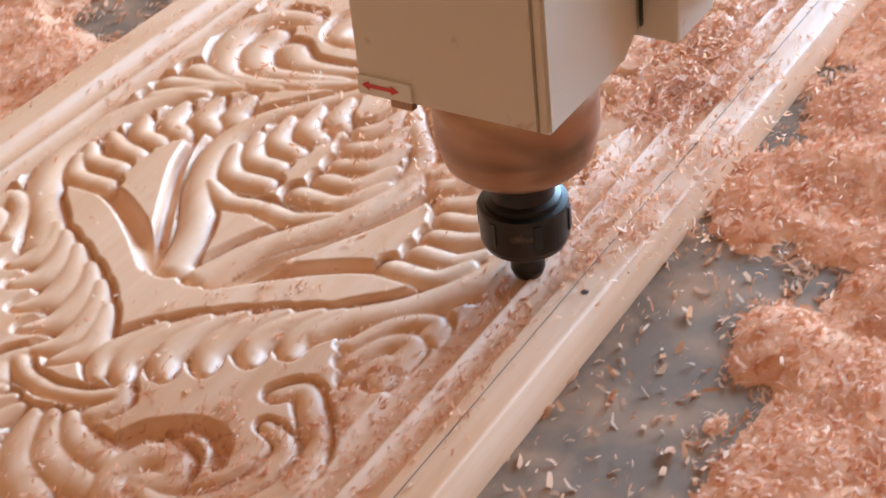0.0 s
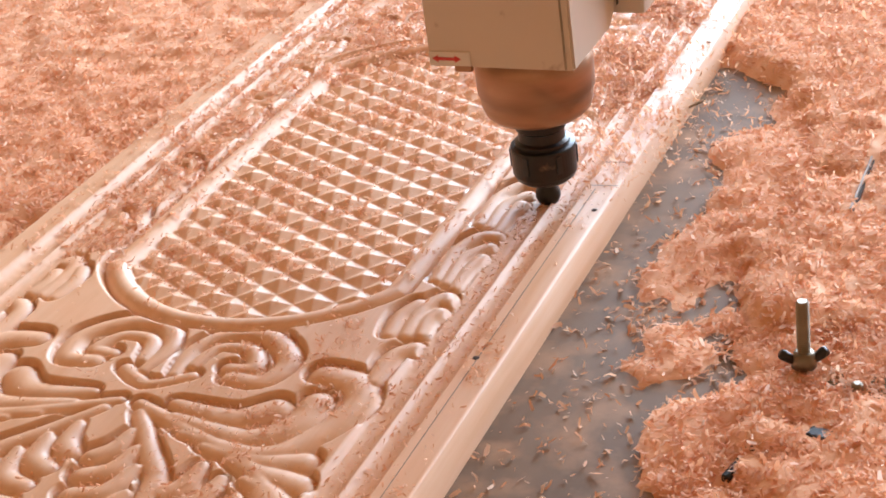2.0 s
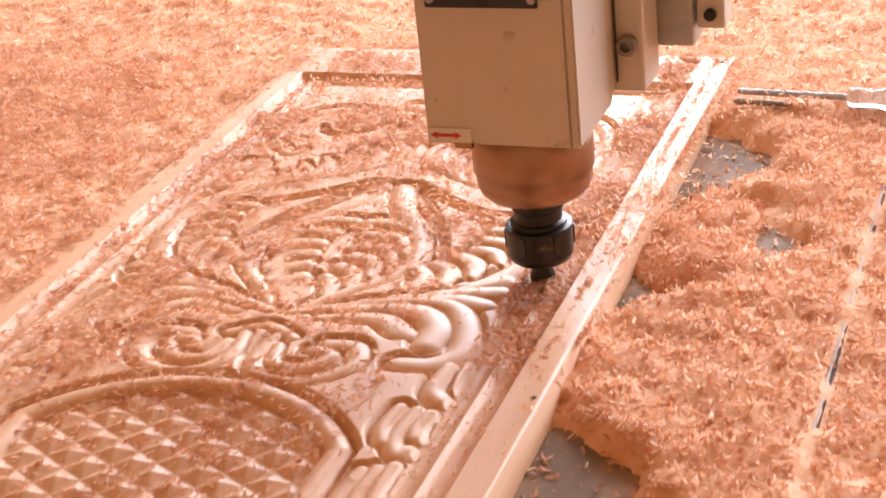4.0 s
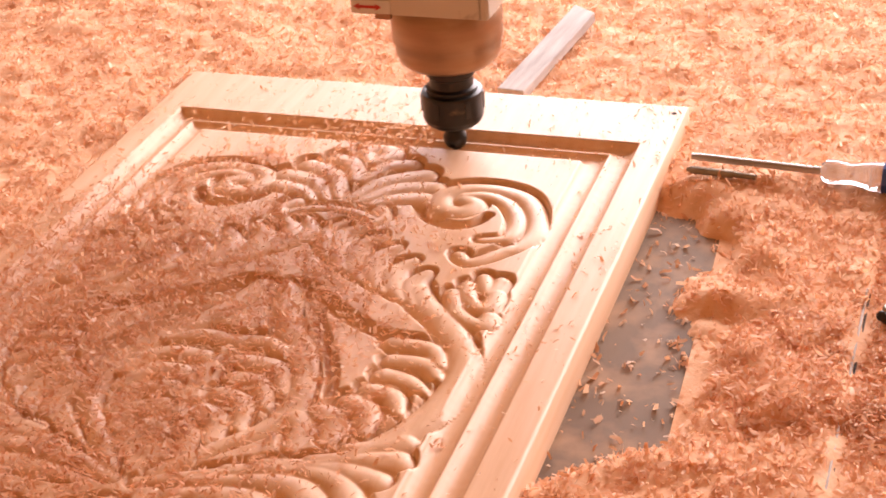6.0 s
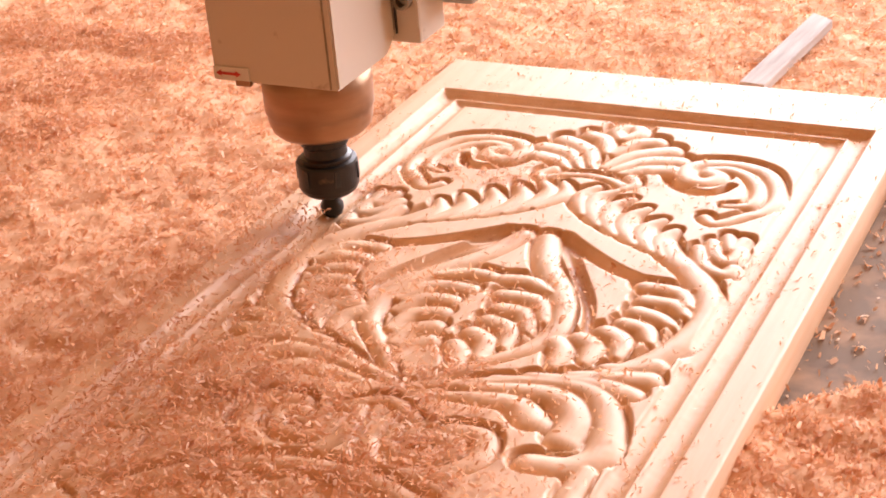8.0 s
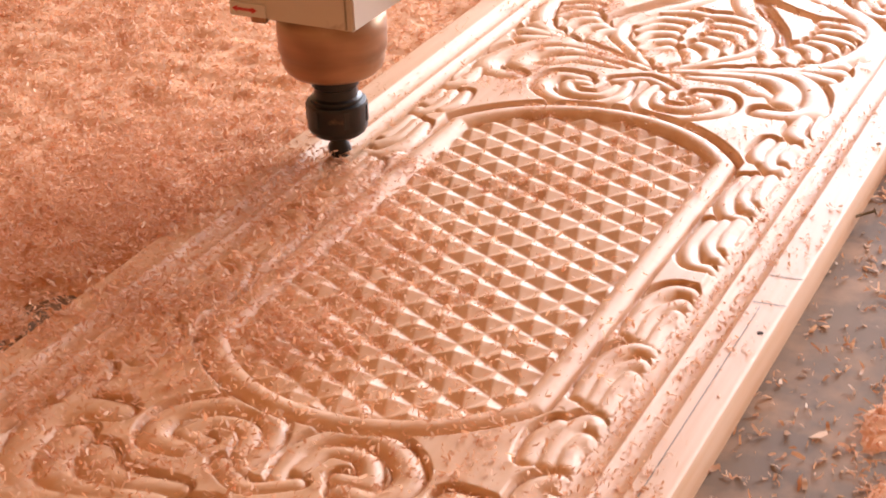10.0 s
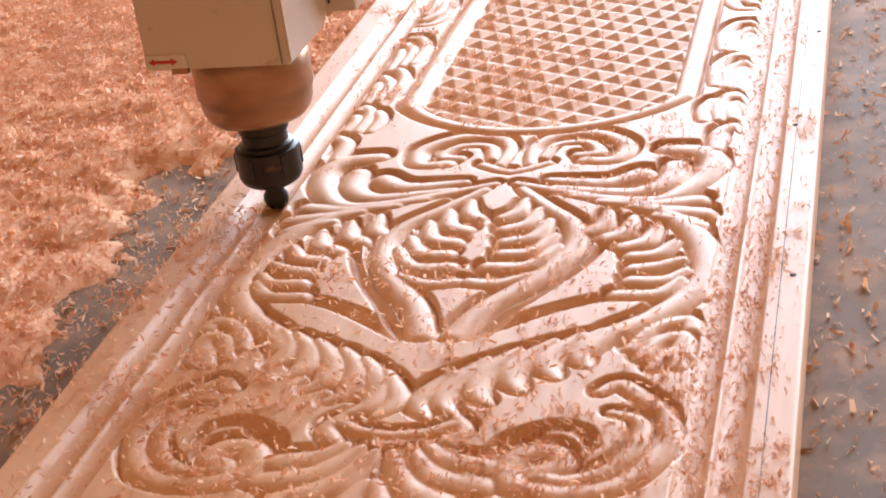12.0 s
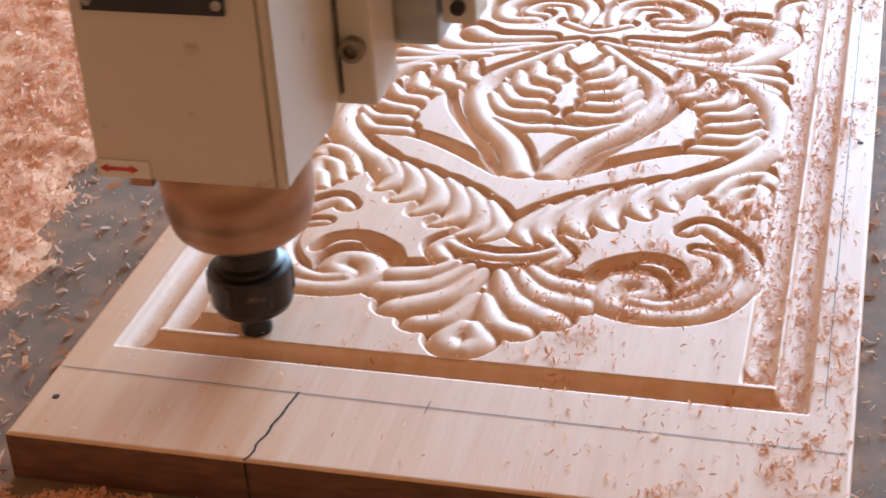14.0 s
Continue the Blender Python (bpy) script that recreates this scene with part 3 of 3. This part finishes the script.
# ---- the router head ----
def router_head():
    h = thing("router_head", pose(0.1765, 0.424, 0), "cream router spindle head with bronze nose and black collet nut", "router spindle")
    part("cutter", lathe([(0.0045, 0.0235), (0.0080, 0.0265), (0.0096, 0.031), (0.0093, 0.035), (0.0068, 0.039), (0.0068, 0.052)], 32), M_BLACK, h, "dark round-nosed cutter bit", True)
    nut = part("collet_nut", lathe([(0.012, 0.0465), (0.0195, 0.0465), (0.0225, 0.0490), (0.0243, 0.0530), (0.0246, 0.0725), (0.0241, 0.0745), (0.0210, 0.0752)], 56), M_BLACK, h, "black steel collet nut")
    for k in range(6):
        a = k * math.pi / 3 + 0.3
        part("spanner_slot", box(-0.0022, 0.0022, -0.0008, 0.0003, 0.058, 0.072, 0.0002), M_LABEL, nut).matrix_basis = pose(0.0245 * math.cos(a), 0.0245 * math.sin(a), 0, 0, 0, math.degrees(a) + 90)
    part("collet_neck", lathe([(0.0205, 0.0745), (0.0205, 0.078), (0.0176, 0.0795), (0.0172, 0.0870), (0.0190, 0.0885), (0.0190, 0.1030)], 48), M_BLACK, h)
    part("spindle_nose", lathe([(0.018, 0.0985), (0.029, 0.0990), (0.0352, 0.1008), (0.0392, 0.1050), (0.0412, 0.1110), (0.0420, 0.120), (0.0431, 0.1206), (0.0436, 0.160)], 72), M_COPPER, h, "bronze-coloured spindle nose ring", True)
    # sheet-metal housing, with the lower edge cut back behind
    bm = bmesh.new()
    side = [(-0.056, 0.157), (0.022, 0.157), (0.037, 0.168), (0.037, 0.46), (-0.056, 0.46)]
    ring = [[bm.verts.new((x, y, z)) for y, z in side] for x in (-0.0555, 0.0525)]
    bm.faces.new(ring[0])
    bm.faces.new(ring[1][::-1])
    for k in range(5):
        bm.faces.new((ring[0][k], ring[1][k], ring[1][(k + 1) % 5], ring[0][(k + 1) % 5]))
    bmesh.ops.recalc_face_normals(bm, faces=bm.faces[:])
    bmesh.ops.bevel(bm, geom=bm.edges[:], offset=0.0016, segments=2, affect='EDGES')
    hs = part("housing", bm, M_CREAM, h, "cream enamelled sheet-metal housing")
    part("corner_seam", box(0.0455, 0.0468, -0.0567, -0.0558, 0.1585, 0.458), M_ZINC, hs)
    st = part("sticker", box(-0.0545, -0.0235, -0.0575, -0.0558, 0.1585, 0.1690, 0.0002), M_STICKER, hs, "white sticker with a red arrow")
    bm = bmesh.new()
    arrow = [(-0.0525, 0.164), (-0.0475, 0.1668), (-0.0475, 0.1652), (-0.0350, 0.1652), (-0.0350, 0.1668), (-0.0300, 0.164), (-0.0350, 0.1612), (-0.0350, 0.1628), (-0.0475, 0.1628), (-0.0475, 0.1612)]
    bm.faces.new([bm.verts.new((x, -0.0578, z)) for x, z in arrow])
    part("arrow", bm, M_RED, st, "red double-headed arrow")
    part("tab", box(-0.0360, -0.0235, -0.0576, -0.0530, 0.1545, 0.1590, 0.0004), M_COPPER, hs)
    lb = part("name_plate", box(-0.047, 0.030, -0.0585, -0.0558, 0.2540, 0.2660, 0.001), M_LABEL, hs, "black plastic strip with two screws")
    for sx in (-0.043, 0.0265):
        part("screw", lathe([(0.0028, 0), (0.0028, 0.0012), (0.0016, 0.0020)], 16, Matrix.Translation((sx, -0.0583, 0.260)) @ pose(0, 0, 0, 90)), M_STEEL, lb)
    mp = part("mount_block", box(-0.0735, 0.0735, 0.0390, 0.0830, 0.162, 0.46, 0.0025), M_CREAM, h, "cream cast mounting block")
    part("clamp_screw", lathe([(0.0072, 0), (0.0072, 0.0070), (0.0062, 0.0082), (0.0040, 0.0082), (0.0036, 0.003)], 24, Matrix.Translation((0.0625, 0.0392, 0.1975)) @ pose(0, 0, 0, 90)), M_ZINC, mp, "socket-head clamp screw")
    part("gasket", box(0.0537, 0.0545, 0.0360, 0.0388, 0.170, 0.46), M_LABEL, mp)
    part("carriage_plate", box(-0.095, 0.0985, 0.0845, 0.120, 0.180, 0.46, 0.003), M_ALU, h, "milled grey carriage plate")
    br = part("rear_bracket", box(0.1000, 0.1200, 0.090, 0.116, 0.192, 0.30, 0.002), M_CREAM, h)
    part("bracket_bolt", lathe([(0.0045, 0), (0.0045, 0.004), (0.0030, 0.005)], 16, Matrix.Translation((0.110, 0.0902, 0.203)) @ pose(0, 0, 0, 90)), M_BLACK, br)
    return h


head = router_head()


# ---- flying shavings ----
def spray():
    n = 320
    far = RNG.gamma(2.0, 0.028, n) + 0.012
    a = radians(55) + RNG.normal(0, 0.55, n)
    z = 0.032 + np.abs(RNG.normal(0, 0.010, n)) * (0.4 + far / 0.08)
    jet = np.stack([far * np.cos(a), far * np.sin(a), z], 1)
    # the blanket that the air blast drives over the board ahead of the cutter
    m = 90000
    x, y = RNG.uniform(-0.36, 0.24, m), RNG.uniform(0.02, 0.62, m)
    p = smooth(-0.02, 0.14, y + 0.25 * np.minimum(x, 0)) * (1 - smooth(0.34, 0.62, y)) * (1 - 0.8 * smooth(0.16, 0.36, -x)) * (1 - 0.75 * smooth(0.05, 0.12, x))
    p = p * (0.22 + 0.78 * smooth(0.4, 0.75, value_noise(x, y, 0.05, 41)) ) * (0.35 + 0.65 * smooth(0.3, 0.7, value_noise(x, y, 0.013, 42)))
    k = RNG.random(m) < 0.48 * p
    x, y = x[k], y[k]
    low = np.stack([x, y, BT + 0.0015 + np.abs(RNG.normal(0, 0.0025, len(x)))], 1)
    v, q = flakes(np.concatenate([jet, low]), 0.0040, RNG, 0.7)
    ob = new("flying_shavings", mesh_from("flying_shavings", v, q, M_CHIP))
    return tagged(ob, "orange shavings blown over the board ahead of the cutter", "wood shavings", kind="stuff")


plume = spray()


def heap(hx, hy, tall, n, seed, label):
    """A low drift of shavings that the blast pushes aside: a packed mound under loose curls."""
    def rim_at(x, y):
        return (np.abs(x / hx) ** 2.6 + np.abs(y / hy) ** 2.6) ** (1 / 2.6) + 0.7 * (value_noise(x, y, 0.06, seed) - 0.5) + 0.25 * (value_noise(x, y, 0.02, seed + 1) - 0.5)

    def top_at(x, y, rim):
        return tall * np.clip(1 - (rim / 0.88) ** 3, 0, 1) * (0.6 + 0.6 * value_noise(x, y, 0.03, seed + 2)) + 0.0012

    nx, ny, wide = int(hx / 0.0024), int(hy / 0.0024), 1.4
    X, Y = np.meshgrid(np.linspace(-wide * hx, wide * hx, nx), np.linspace(-wide * hy, wide * hy, ny))
    R = rim_at(X, Y)
    Z = np.where(R < 0.92, 0.85 * top_at(X, Y, R) - 0.0022 + 0.0012 * (RNG.random(X.shape) - 0.5), -0.004)
    base, bq = np.stack([X, Y, Z], -1).reshape(-1, 3), grid_quads(nx, ny)
    n = int(n * 1.7)
    x, y = RNG.uniform(-wide * hx, wide * hx, n), RNG.uniform(-wide * hy, wide * hy, n)
    rim = rim_at(x, y)
    keep = rim < 0.92 - 0.26 * RNG.random(n) ** 2
    x, y, rim = x[keep], y[keep], rim[keep]
    z = top_at(x, y, rim) * RNG.uniform(0.75, 1.12, len(x))
    v, q = flakes(np.stack([x, y, z], 1), RNG.choice([0.0040, 0.0052, 0.0066], len(x)), RNG, 0.42)
    me = mesh_from("shavings_heap", np.concatenate([base, v]), np.concatenate([bq, q + len(base)]), M_BED)
    me.materials.append(M_CHIP)
    me.polygons.foreach_set("material_index", np.repeat([0, 1], [len(bq), len(q)]).astype(np.int32))
    return tagged(new("shavings_heap", me), label, "wood shavings", "shavings heaps", kind="stuff")


drift = heap(0.05, 0.16, 0.014, 6000, 51, "low drift of orange shavings beside the carved board")
bank = heap(0.120, 0.33, 0.015, 22000, 61, "broad bank of orange shavings on the bare table")
spill = heap(0.17, 0.055, 0.014, 7000, 111, "pile of orange shavings before the board's sawn end")
spill.location = (-0.15, -0.066, 0)
shoal = heap(0.095, 0.30, 0.012, 9000, 101, "shoal of orange shavings beside the uncarved end")
tongue = heap(0.085, 0.15, 0.012, 7000, 81, "tongue of orange shavings lying against the board's edge")
ridge = heap(0.066, 0.25, 0.012, 6500, 91, "narrow ridge of orange shavings along the board's edge")


def swept():
    """Loose shavings that the blast drives over the board and off its far side."""
    n = 52000
    x, y = RNG.uniform(-0.30, 0.24, n), RNG.uniform(-0.40, 0.30, n)
    r = np.hypot(x / 0.25, y / 0.33) + 0.55 * (value_noise(x, y, 0.07, 71) - 0.5)
    p = (1 - smooth(0.35, 1.05, r)) * (0.35 + 0.65 * smooth(0.3, 0.7, value_noise(x, y, 0.02, 72))) * (0.5 + 0.5 * smooth(0.35, 0.65, value_noise(x, y, 0.006, 73)))
    k = RNG.random(n) < 1.7 * p
    x, y = x[k], y[k]
    v, q = flakes(np.stack([x, y, 0.0012 + np.abs(RNG.normal(0, 0.0018, len(x)))], 1), RNG.choice([0.0034, 0.0044, 0.0054], len(x)), RNG, 0.24)
    ob = new("swept_shavings", mesh_from("swept_shavings", v, q, M_CHIP))
    return tagged(ob, "thick layer of orange shavings swept across the carved relief", "wood shavings", kind="stuff")


layer = swept()


def settled(x0, x1, y0, y1, n, share, seed, label):
    """Shavings lying on the relief that the cutter has not swept yet."""
    x, y = RNG.uniform(x0, x1, n), RNG.uniform(y0, y1, n)
    edge = smooth(0.0, 0.05, np.minimum(np.minimum(x - x0, x1 - x) + 0.02, y - y0) + 0.05 * (value_noise(x, y, 0.05, seed) - 0.5))
    p = share(x, y) * edge * (0.30 + 0.70 * smooth(0.3, 0.65, value_noise(x, y, 0.035, seed + 1))) * (0.4 + 0.6 * smooth(0.3, 0.6, value_noise(x, y, 0.009, seed + 2)))
    k = RNG.random(n) < p
    x, y = x[k], y[k]
    z = board_height(x, y) + RNG.uniform(0.0006, 0.0034, len(x))
    v, q = flakes(np.stack([x, y, z], 1), RNG.choice([0.0036, 0.0046, 0.0056], len(x)), RNG, 0.4)
    return tagged(new("settled_shavings", mesh_from("settled_shavings", v, q, M_CHIP)), label, "wood shavings", "settled shavings", kind="stuff")


def far_share(x, y):
    middle = np.exp(-((x - 0.04) / 0.11) ** 2 - ((y - 1.27) / 0.13) ** 2)
    return np.where(y > 1.08, 1.0, np.where(x < -0.12, 0.8, 0.12)) * (1 - 0.72 * middle)


far_cover = settled(-0.222, 0.135, 0.72, 1.832, 76000, far_share, 131, "loose orange shavings settled over the uncut half of the relief")
side_cover = settled(0.128, 0.206, 0.555, 1.20, 30000, lambda x, y: 0.95 + 0 * x, 141, "pale shavings heaped along the uncut border of the board")

corner_cover = settled(-0.196, -0.108, 0.090, 0.150, 3200, lambda x, y: 1.1 + 0 * x, 151, "small drift of orange shavings in the corner of the moulded border")


# ---- clamps and tools on the bed ----
def wing_bolt(x, y, turn, tall):
    t = thing("wing_bolt", pose(x, y, 0.002, 0, 0, turn), "upright zinc-plated clamp bolt with a wing nut in the shavings", "clamp bolt", "bed clamp bolts")
    prof = [(0.0042, -0.016), (0.0042, 0.0)]
    k = 0
    while 0.0 + k * 0.0016 < tall:
        prof += [(0.0037, k * 0.0016 + 0.0003), (0.0043, k * 0.0016 + 0.0010)]
        k += 1
    prof += [(0.0032, tall + 0.001)]
    part("threaded_rod", lathe(prof, 20), M_ZINC, t)
    nut = part("wing_nut", lathe([(0.0080, 0.010), (0.0080, 0.014), (0.0062, 0.020), (0.0043, 0.0205)], 24), M_ZINC, t, "", True)
    for s in (1, -1):
        bm = lathe([(0.0020, 0), (0.0030, 0.003), (0.0036, 0.010), (0.0028, 0.012)], 16, Matrix.Translation((s * 0.005, 0, 0.013)) @ pose(0, 0, 0, 0, s * 52))
        part("wing", bm, M_BLACK, nut, "", True)
    return t


wing_bolt(0.404, 0.719, 20, 0.056)
wing_bolt(0.412, 1.570, 60, 0.052)


def clamp_plate(x, y, turn):
    t = thing("clamp_plate", pose(x, y, 0.004, 0, 0, turn), "olive steel clamp plate half buried in shavings", "clamp plate", "bed clamp plates")
    out = []
    for cx, cy, a0 in ((0.019, 0.006, 0), (-0.019, 0.006, 90), (-0.019, -0.006, 180), (0.019, -0.006, 270)):
        out += [(cx + 0.006 * math.cos(radians(a0 + k * 22.5)), cy + 0.006 * math.sin(radians(a0 + k * 22.5))) for k in range(5)]
    part("plate", prism(out, 0.0, 0.005, 0.0006), M_OLIVE, t)
    part("heel", box(0.008, 0.020, -0.006, 0.006, -0.012, 0.0, 0.001), M_BLACK, t)
    return t


clamp_plate(0.446, 0.711, -8)
clamp_plate(0.450, 1.585, 25)


def clamp_arm(x, y, turn):
    t = thing("bent_lever", pose(x, y, 0.002, 0, 0, turn), "bent dark steel clamp arm lying in the shavings", "clamp arm", "bed clamp arms")
    part("bar", box(-0.004, 0.004, -0.030, 0.022, 0.0, 0.006, 0.0012), M_BLACK, t)
    part("foot", box(-0.009, 0.009, -0.040, -0.029, -0.004, 0.008, 0.0018), M_BLACK, t)
    part("pin", lathe([(0.0035, 0.005), (0.0035, 0.013), (0.0022, 0.0145)], 14, Matrix.Translation((0, 0.014, 0))), M_ZINC, t)
    return t


clamp_arm(0.437, 0.686, -14)
hk = thing("slot_hook", pose(0.388, 0.619, 0.002, 0, 0, 75), "dark steel hook end lying in the table slot", "hook")
part("shank", box(-0.018, 0.012, -0.003, 0.003, -0.004, 0.006, 0.0012), M_BLACK, hk)
part("tip", lathe([(0.005, 0), (0.006, 0.005), (0.003, 0.010)], 16, Matrix.Translation((0.012, 0, -0.002))), M_BLACK, hk)
sb = thing("bolt_stub", pose(-0.478, 1.420, 0.020), "short rusty bolt head standing out of the shavings", "bolt")
part("washer", lathe([(0.015, 0), (0.015, 0.003)], 24), M_RUST, sb)
part("bolt_head", lathe([(0.011, 0.0032), (0.011, 0.013), (0.008, 0.016)], 6), M_RUST, sb, "rusty hexagonal head")

bt = thing("batten", pose(0.077, 1.950, 0.016, 2, 0, -7), "weathered flat wooden batten lying against the board", "batten")
bm = box(-0.0125, 0.0125, -0.092, 0.092, 0, 0.010, 0.0015)
for v in bm.verts:
    if v.co.y > 0.08 and v.co.x > 0:
        v.co.y -= 0.012
part("lath", bm, M_BATTEN, bt)
sd = thing("screwdriver", pose(0.343, 1.748, 0.026, 0, 0, -4), "clear and blue handled screwdriver on the shavings", "screwdriver")
part("shaft", lathe([(0.0022, -0.10), (0.0030, -0.094), (0.0030, 0.0)], 16, pose(0, 0, 0, 0, 90)), M_STEEL, sd)
part("handle", lathe([(0.006, 0), (0.0095, 0.004), (0.0095, 0.012), (0.0078, 0.022), (0.0112, 0.038), (0.0118, 0.075), (0.010, 0.088), (0.006, 0.092)], 12, pose(0, 0, 0, 0, 90)), M_CLEAR, sd, "clear plastic handle", True)
part("grip", lathe([(0.0122, 0.046), (0.0126, 0.050), (0.0126, 0.078), (0.0122, 0.082)], 12, pose(0, 0, 0, 0, 90)), M_BLUE, sd, "blue grip sleeve")
nb = thing("drill_bit", pose(0.246, 1.740, 0.022, 0, 0, -4), "dull steel drill bit lying in the shavings", "drill bit")
part("bit", lathe([(0.0012, -0.004), (0.0030, 0.0), (0.0030, 0.034), (0.0022, 0.036), (0.0022, 0.05)], 12, pose(0, 0, 0, 0, 90)), M_ZINC, nb)
cb = thing("cable", pose(0, 0, 0), "thin dark cable end beside the board", "cable")
cu = bmesh.new()
prev = None
for k in range(14):
    s = k / 13
    c = Vector((0.232 + 0.16 * s, 0.030 + 0.010 * math.sin(s * 4), 0.004 + 0.002 * math.sin(s * 7)))
    rg = [cu.verts.new(c + Vector((0, 0.0022 * math.cos(w), 0.0022 * math.sin(w)))) for w in (j * math.pi / 4 for j in range(8))]
    if prev:
        for j in range(8):
            cu.faces.new((prev[j], prev[(j + 1) % 8], rg[(j + 1) % 8], rg[j]))
    prev = rg
part("sheath", cu, M_BLACK, cb, "", True)
for nx_, ny_ in ((0.2285, 1.10),):
    ns = thing("nail", pose(nx_, ny_, 0.010, 0, 70, 20), "bent steel nail holding the board's edge", "nail", "holding nails")
    part("nail_shank", lathe([(0.0012, -0.012), (0.0012, 0.010), (0.0030, 0.0102), (0.0030, 0.0114)], 12), M_ZINC, ns)


# ---- what moves ----
def motions():
    feed = [(0.0, 0.1765, 0.424, 0), (1.0, 0.1765, 0.661, 0), (2.0, 0.1765, 0.884, 0), (3.0, 0.1765, 1.117, 0), (3.6, 0.1765, 1.257, 0), (4.5, 0.1765, 1.484, 0), (5.15, 0.1765, 1.656, 16), (5.40, 0.1755, 1.720, 50), (5.49, 0.171, 1.736, 66), (5.58, 0.154, 1.742, 82), (5.75, 0.114, 1.742, 106),
            (6.0, 0.0545, 1.742, 130), (6.5, -0.074, 1.742, 154), (6.70, -0.123, 1.742, 160), (6.86, -0.163, 1.742, 166), (6.93, -0.173, 1.735, 170), (7.02, -0.1755, 1.718, 174), (7.2, -0.1755, 1.684, 178), (7.5, -0.1755, 1.6195, 180), (8.0, -0.1757, 1.498, 180), (8.5, -0.1762, 1.375, 180), (9.0, -0.1765, 1.253, 180),
            (10.2, -0.1765, 0.967, 180), (11.5, -0.1755, 0.665, 180), (12.0, -0.1735, 0.547, 180), (12.5, -0.1735, 0.417, 180), (13.0, -0.1745, 0.298, 180), (13.3, -0.1745, 0.228, 180), (13.68, -0.1745, 0.141, 184), (13.76, -0.172, 0.127, 188), (13.84, -0.158, 0.1228, 192), (14.0, -0.122, 0.1226, 200)]
    walk(head, [(t, pose(x, y, 0)) for t, x, y, a in feed])
    walk(drift, [(0, pose(0.270, 1.50, 0)), (3.9, pose(0.270, 1.50, 0)), (4.5, pose(0.278, 1.504, 0, 0, 0, 1)), (5.3, pose(0.352, 1.516, 0.004, 0, 0, 3)), (5.7, pose(0.358, 1.518, 0.005, 0, 0, 3)), (14, pose(0.358, 1.518, 0.005, 0, 0, 3))])
    walk(bank, [(0, pose(0.422, 0.40, 0)), (3.9, pose(0.422, 0.40, 0)), (6.0, pose(0.45, 0.40, 0.002, 0, 0, -1)), (9.5, pose(0.60, 0.41, 0.004, 0, 0, -3)), (14, pose(0.61, 0.41, 0.004, 0, 0, -3))])
    walk(layer, [(0, pose(-0.54, 1.62, 0.014)), (3.8, pose(-0.54, 1.62, 0.014)), (4.6, pose(-0.36, 1.52, BT, 0, 0, 6)), (5.6, pose(-0.12, 1.40, BT, 0, 0, 10)), (6.5, pose(-0.09, 1.34, BT, 0, 0, 8)), (7.5, pose(-0.10, 1.20, BT, 0, 0, 4)), (9.0, pose(-0.11, 0.86, BT)),
                 (9.8, pose(-0.22, 0.80, BT)), (10.8, pose(-0.44, 0.84, BT - 0.008, 0, 0, -4)), (11.4, pose(-0.54, 0.92, 0.014, 0, 0, -6)), (14, pose(-0.54, 0.92, 0.014, 0, 0, -6))])
    walk(tongue, [(0, pose(0.300, 0.66, 0)), (0.3, pose(0.302, 0.665, 0)), (1.0, pose(0.350, 0.69, 0, 0, 0, -4)), (1.8, pose(0.415, 0.71, 0.001, 0, 0, -6)), (14, pose(0.415, 0.71, 0.001, 0, 0, -6))])
    walk(shoal, [(0, pose(-0.295, 0.36, 0)), (10.9, pose(-0.295, 0.36, 0)), (11.4, pose(-0.305, 0.33, 0)), (12.0, pose(-0.360, 0.31, 0, 0, 0, 3)), (12.7, pose(-0.43, 0.32, 0.001, 0, 0, 5)), (14, pose(-0.44, 0.32, 0.001, 0, 0, 5))])
    walk(ridge, [(0, pose(0.282, 0.92, 0)), (1.2, pose(0.282, 0.92, 0)), (1.8, pose(0.305, 0.96, 0)), (2.4, pose(0.368, 0.98, 0, 0, 0, -3)), (14, pose(0.368, 0.98, 0, 0, 0, -3))])
    walk(far_cover, [(0, pose(0, 0, 0)), (3.8, pose(0, 0, 0)), (4.3, pose(-0.10, 0.01, 0.004)), (5.0, pose(-0.42, 0.03, 0.006, 0, 0, 1)), (5.6, pose(-0.60, 0.04, -0.012, 0, 0, 1)), (14, pose(-0.60, 0.04, -0.012, 0, 0, 1))])
    walk(side_cover, [(0, pose(0, 0, 0)), (1.0, pose(0, 0.237, 0)), (2.0, pose(0, 0.460, 0)), (2.6, pose(0, 0.600, 0)), (3.5, pose(0, 0.635, 0)), (4.0, pose(0.03, 0.64, 0.001)), (4.8, pose(0.20, 0.65, -0.006)), (5.4, pose(0.27, 0.65, -0.016)), (14, pose(0.27, 0.65, -0.016))])
    walk(corner_cover, [(0, pose(0, 0, 0)), (13.35, pose(0, 0, 0)), (13.6, pose(-0.05, 0.0, 0.006)), (13.85, pose(-0.16, 0.01, -0.012)), (14, pose(-0.20, 0.015, -0.020))])
    trail = [r for r in feed if r[0] < 12] + [(12.5, -0.185, 0.42, 166), (13.2, -0.22, 0.32, 132), (14.0, -0.30, 0.26, 100)]
    walk(plume, [(t, pose(x, y, -0.011 * max(0.0, t - 12.0), 0, 0, a)) for t, x, y, a in trail])


motions()
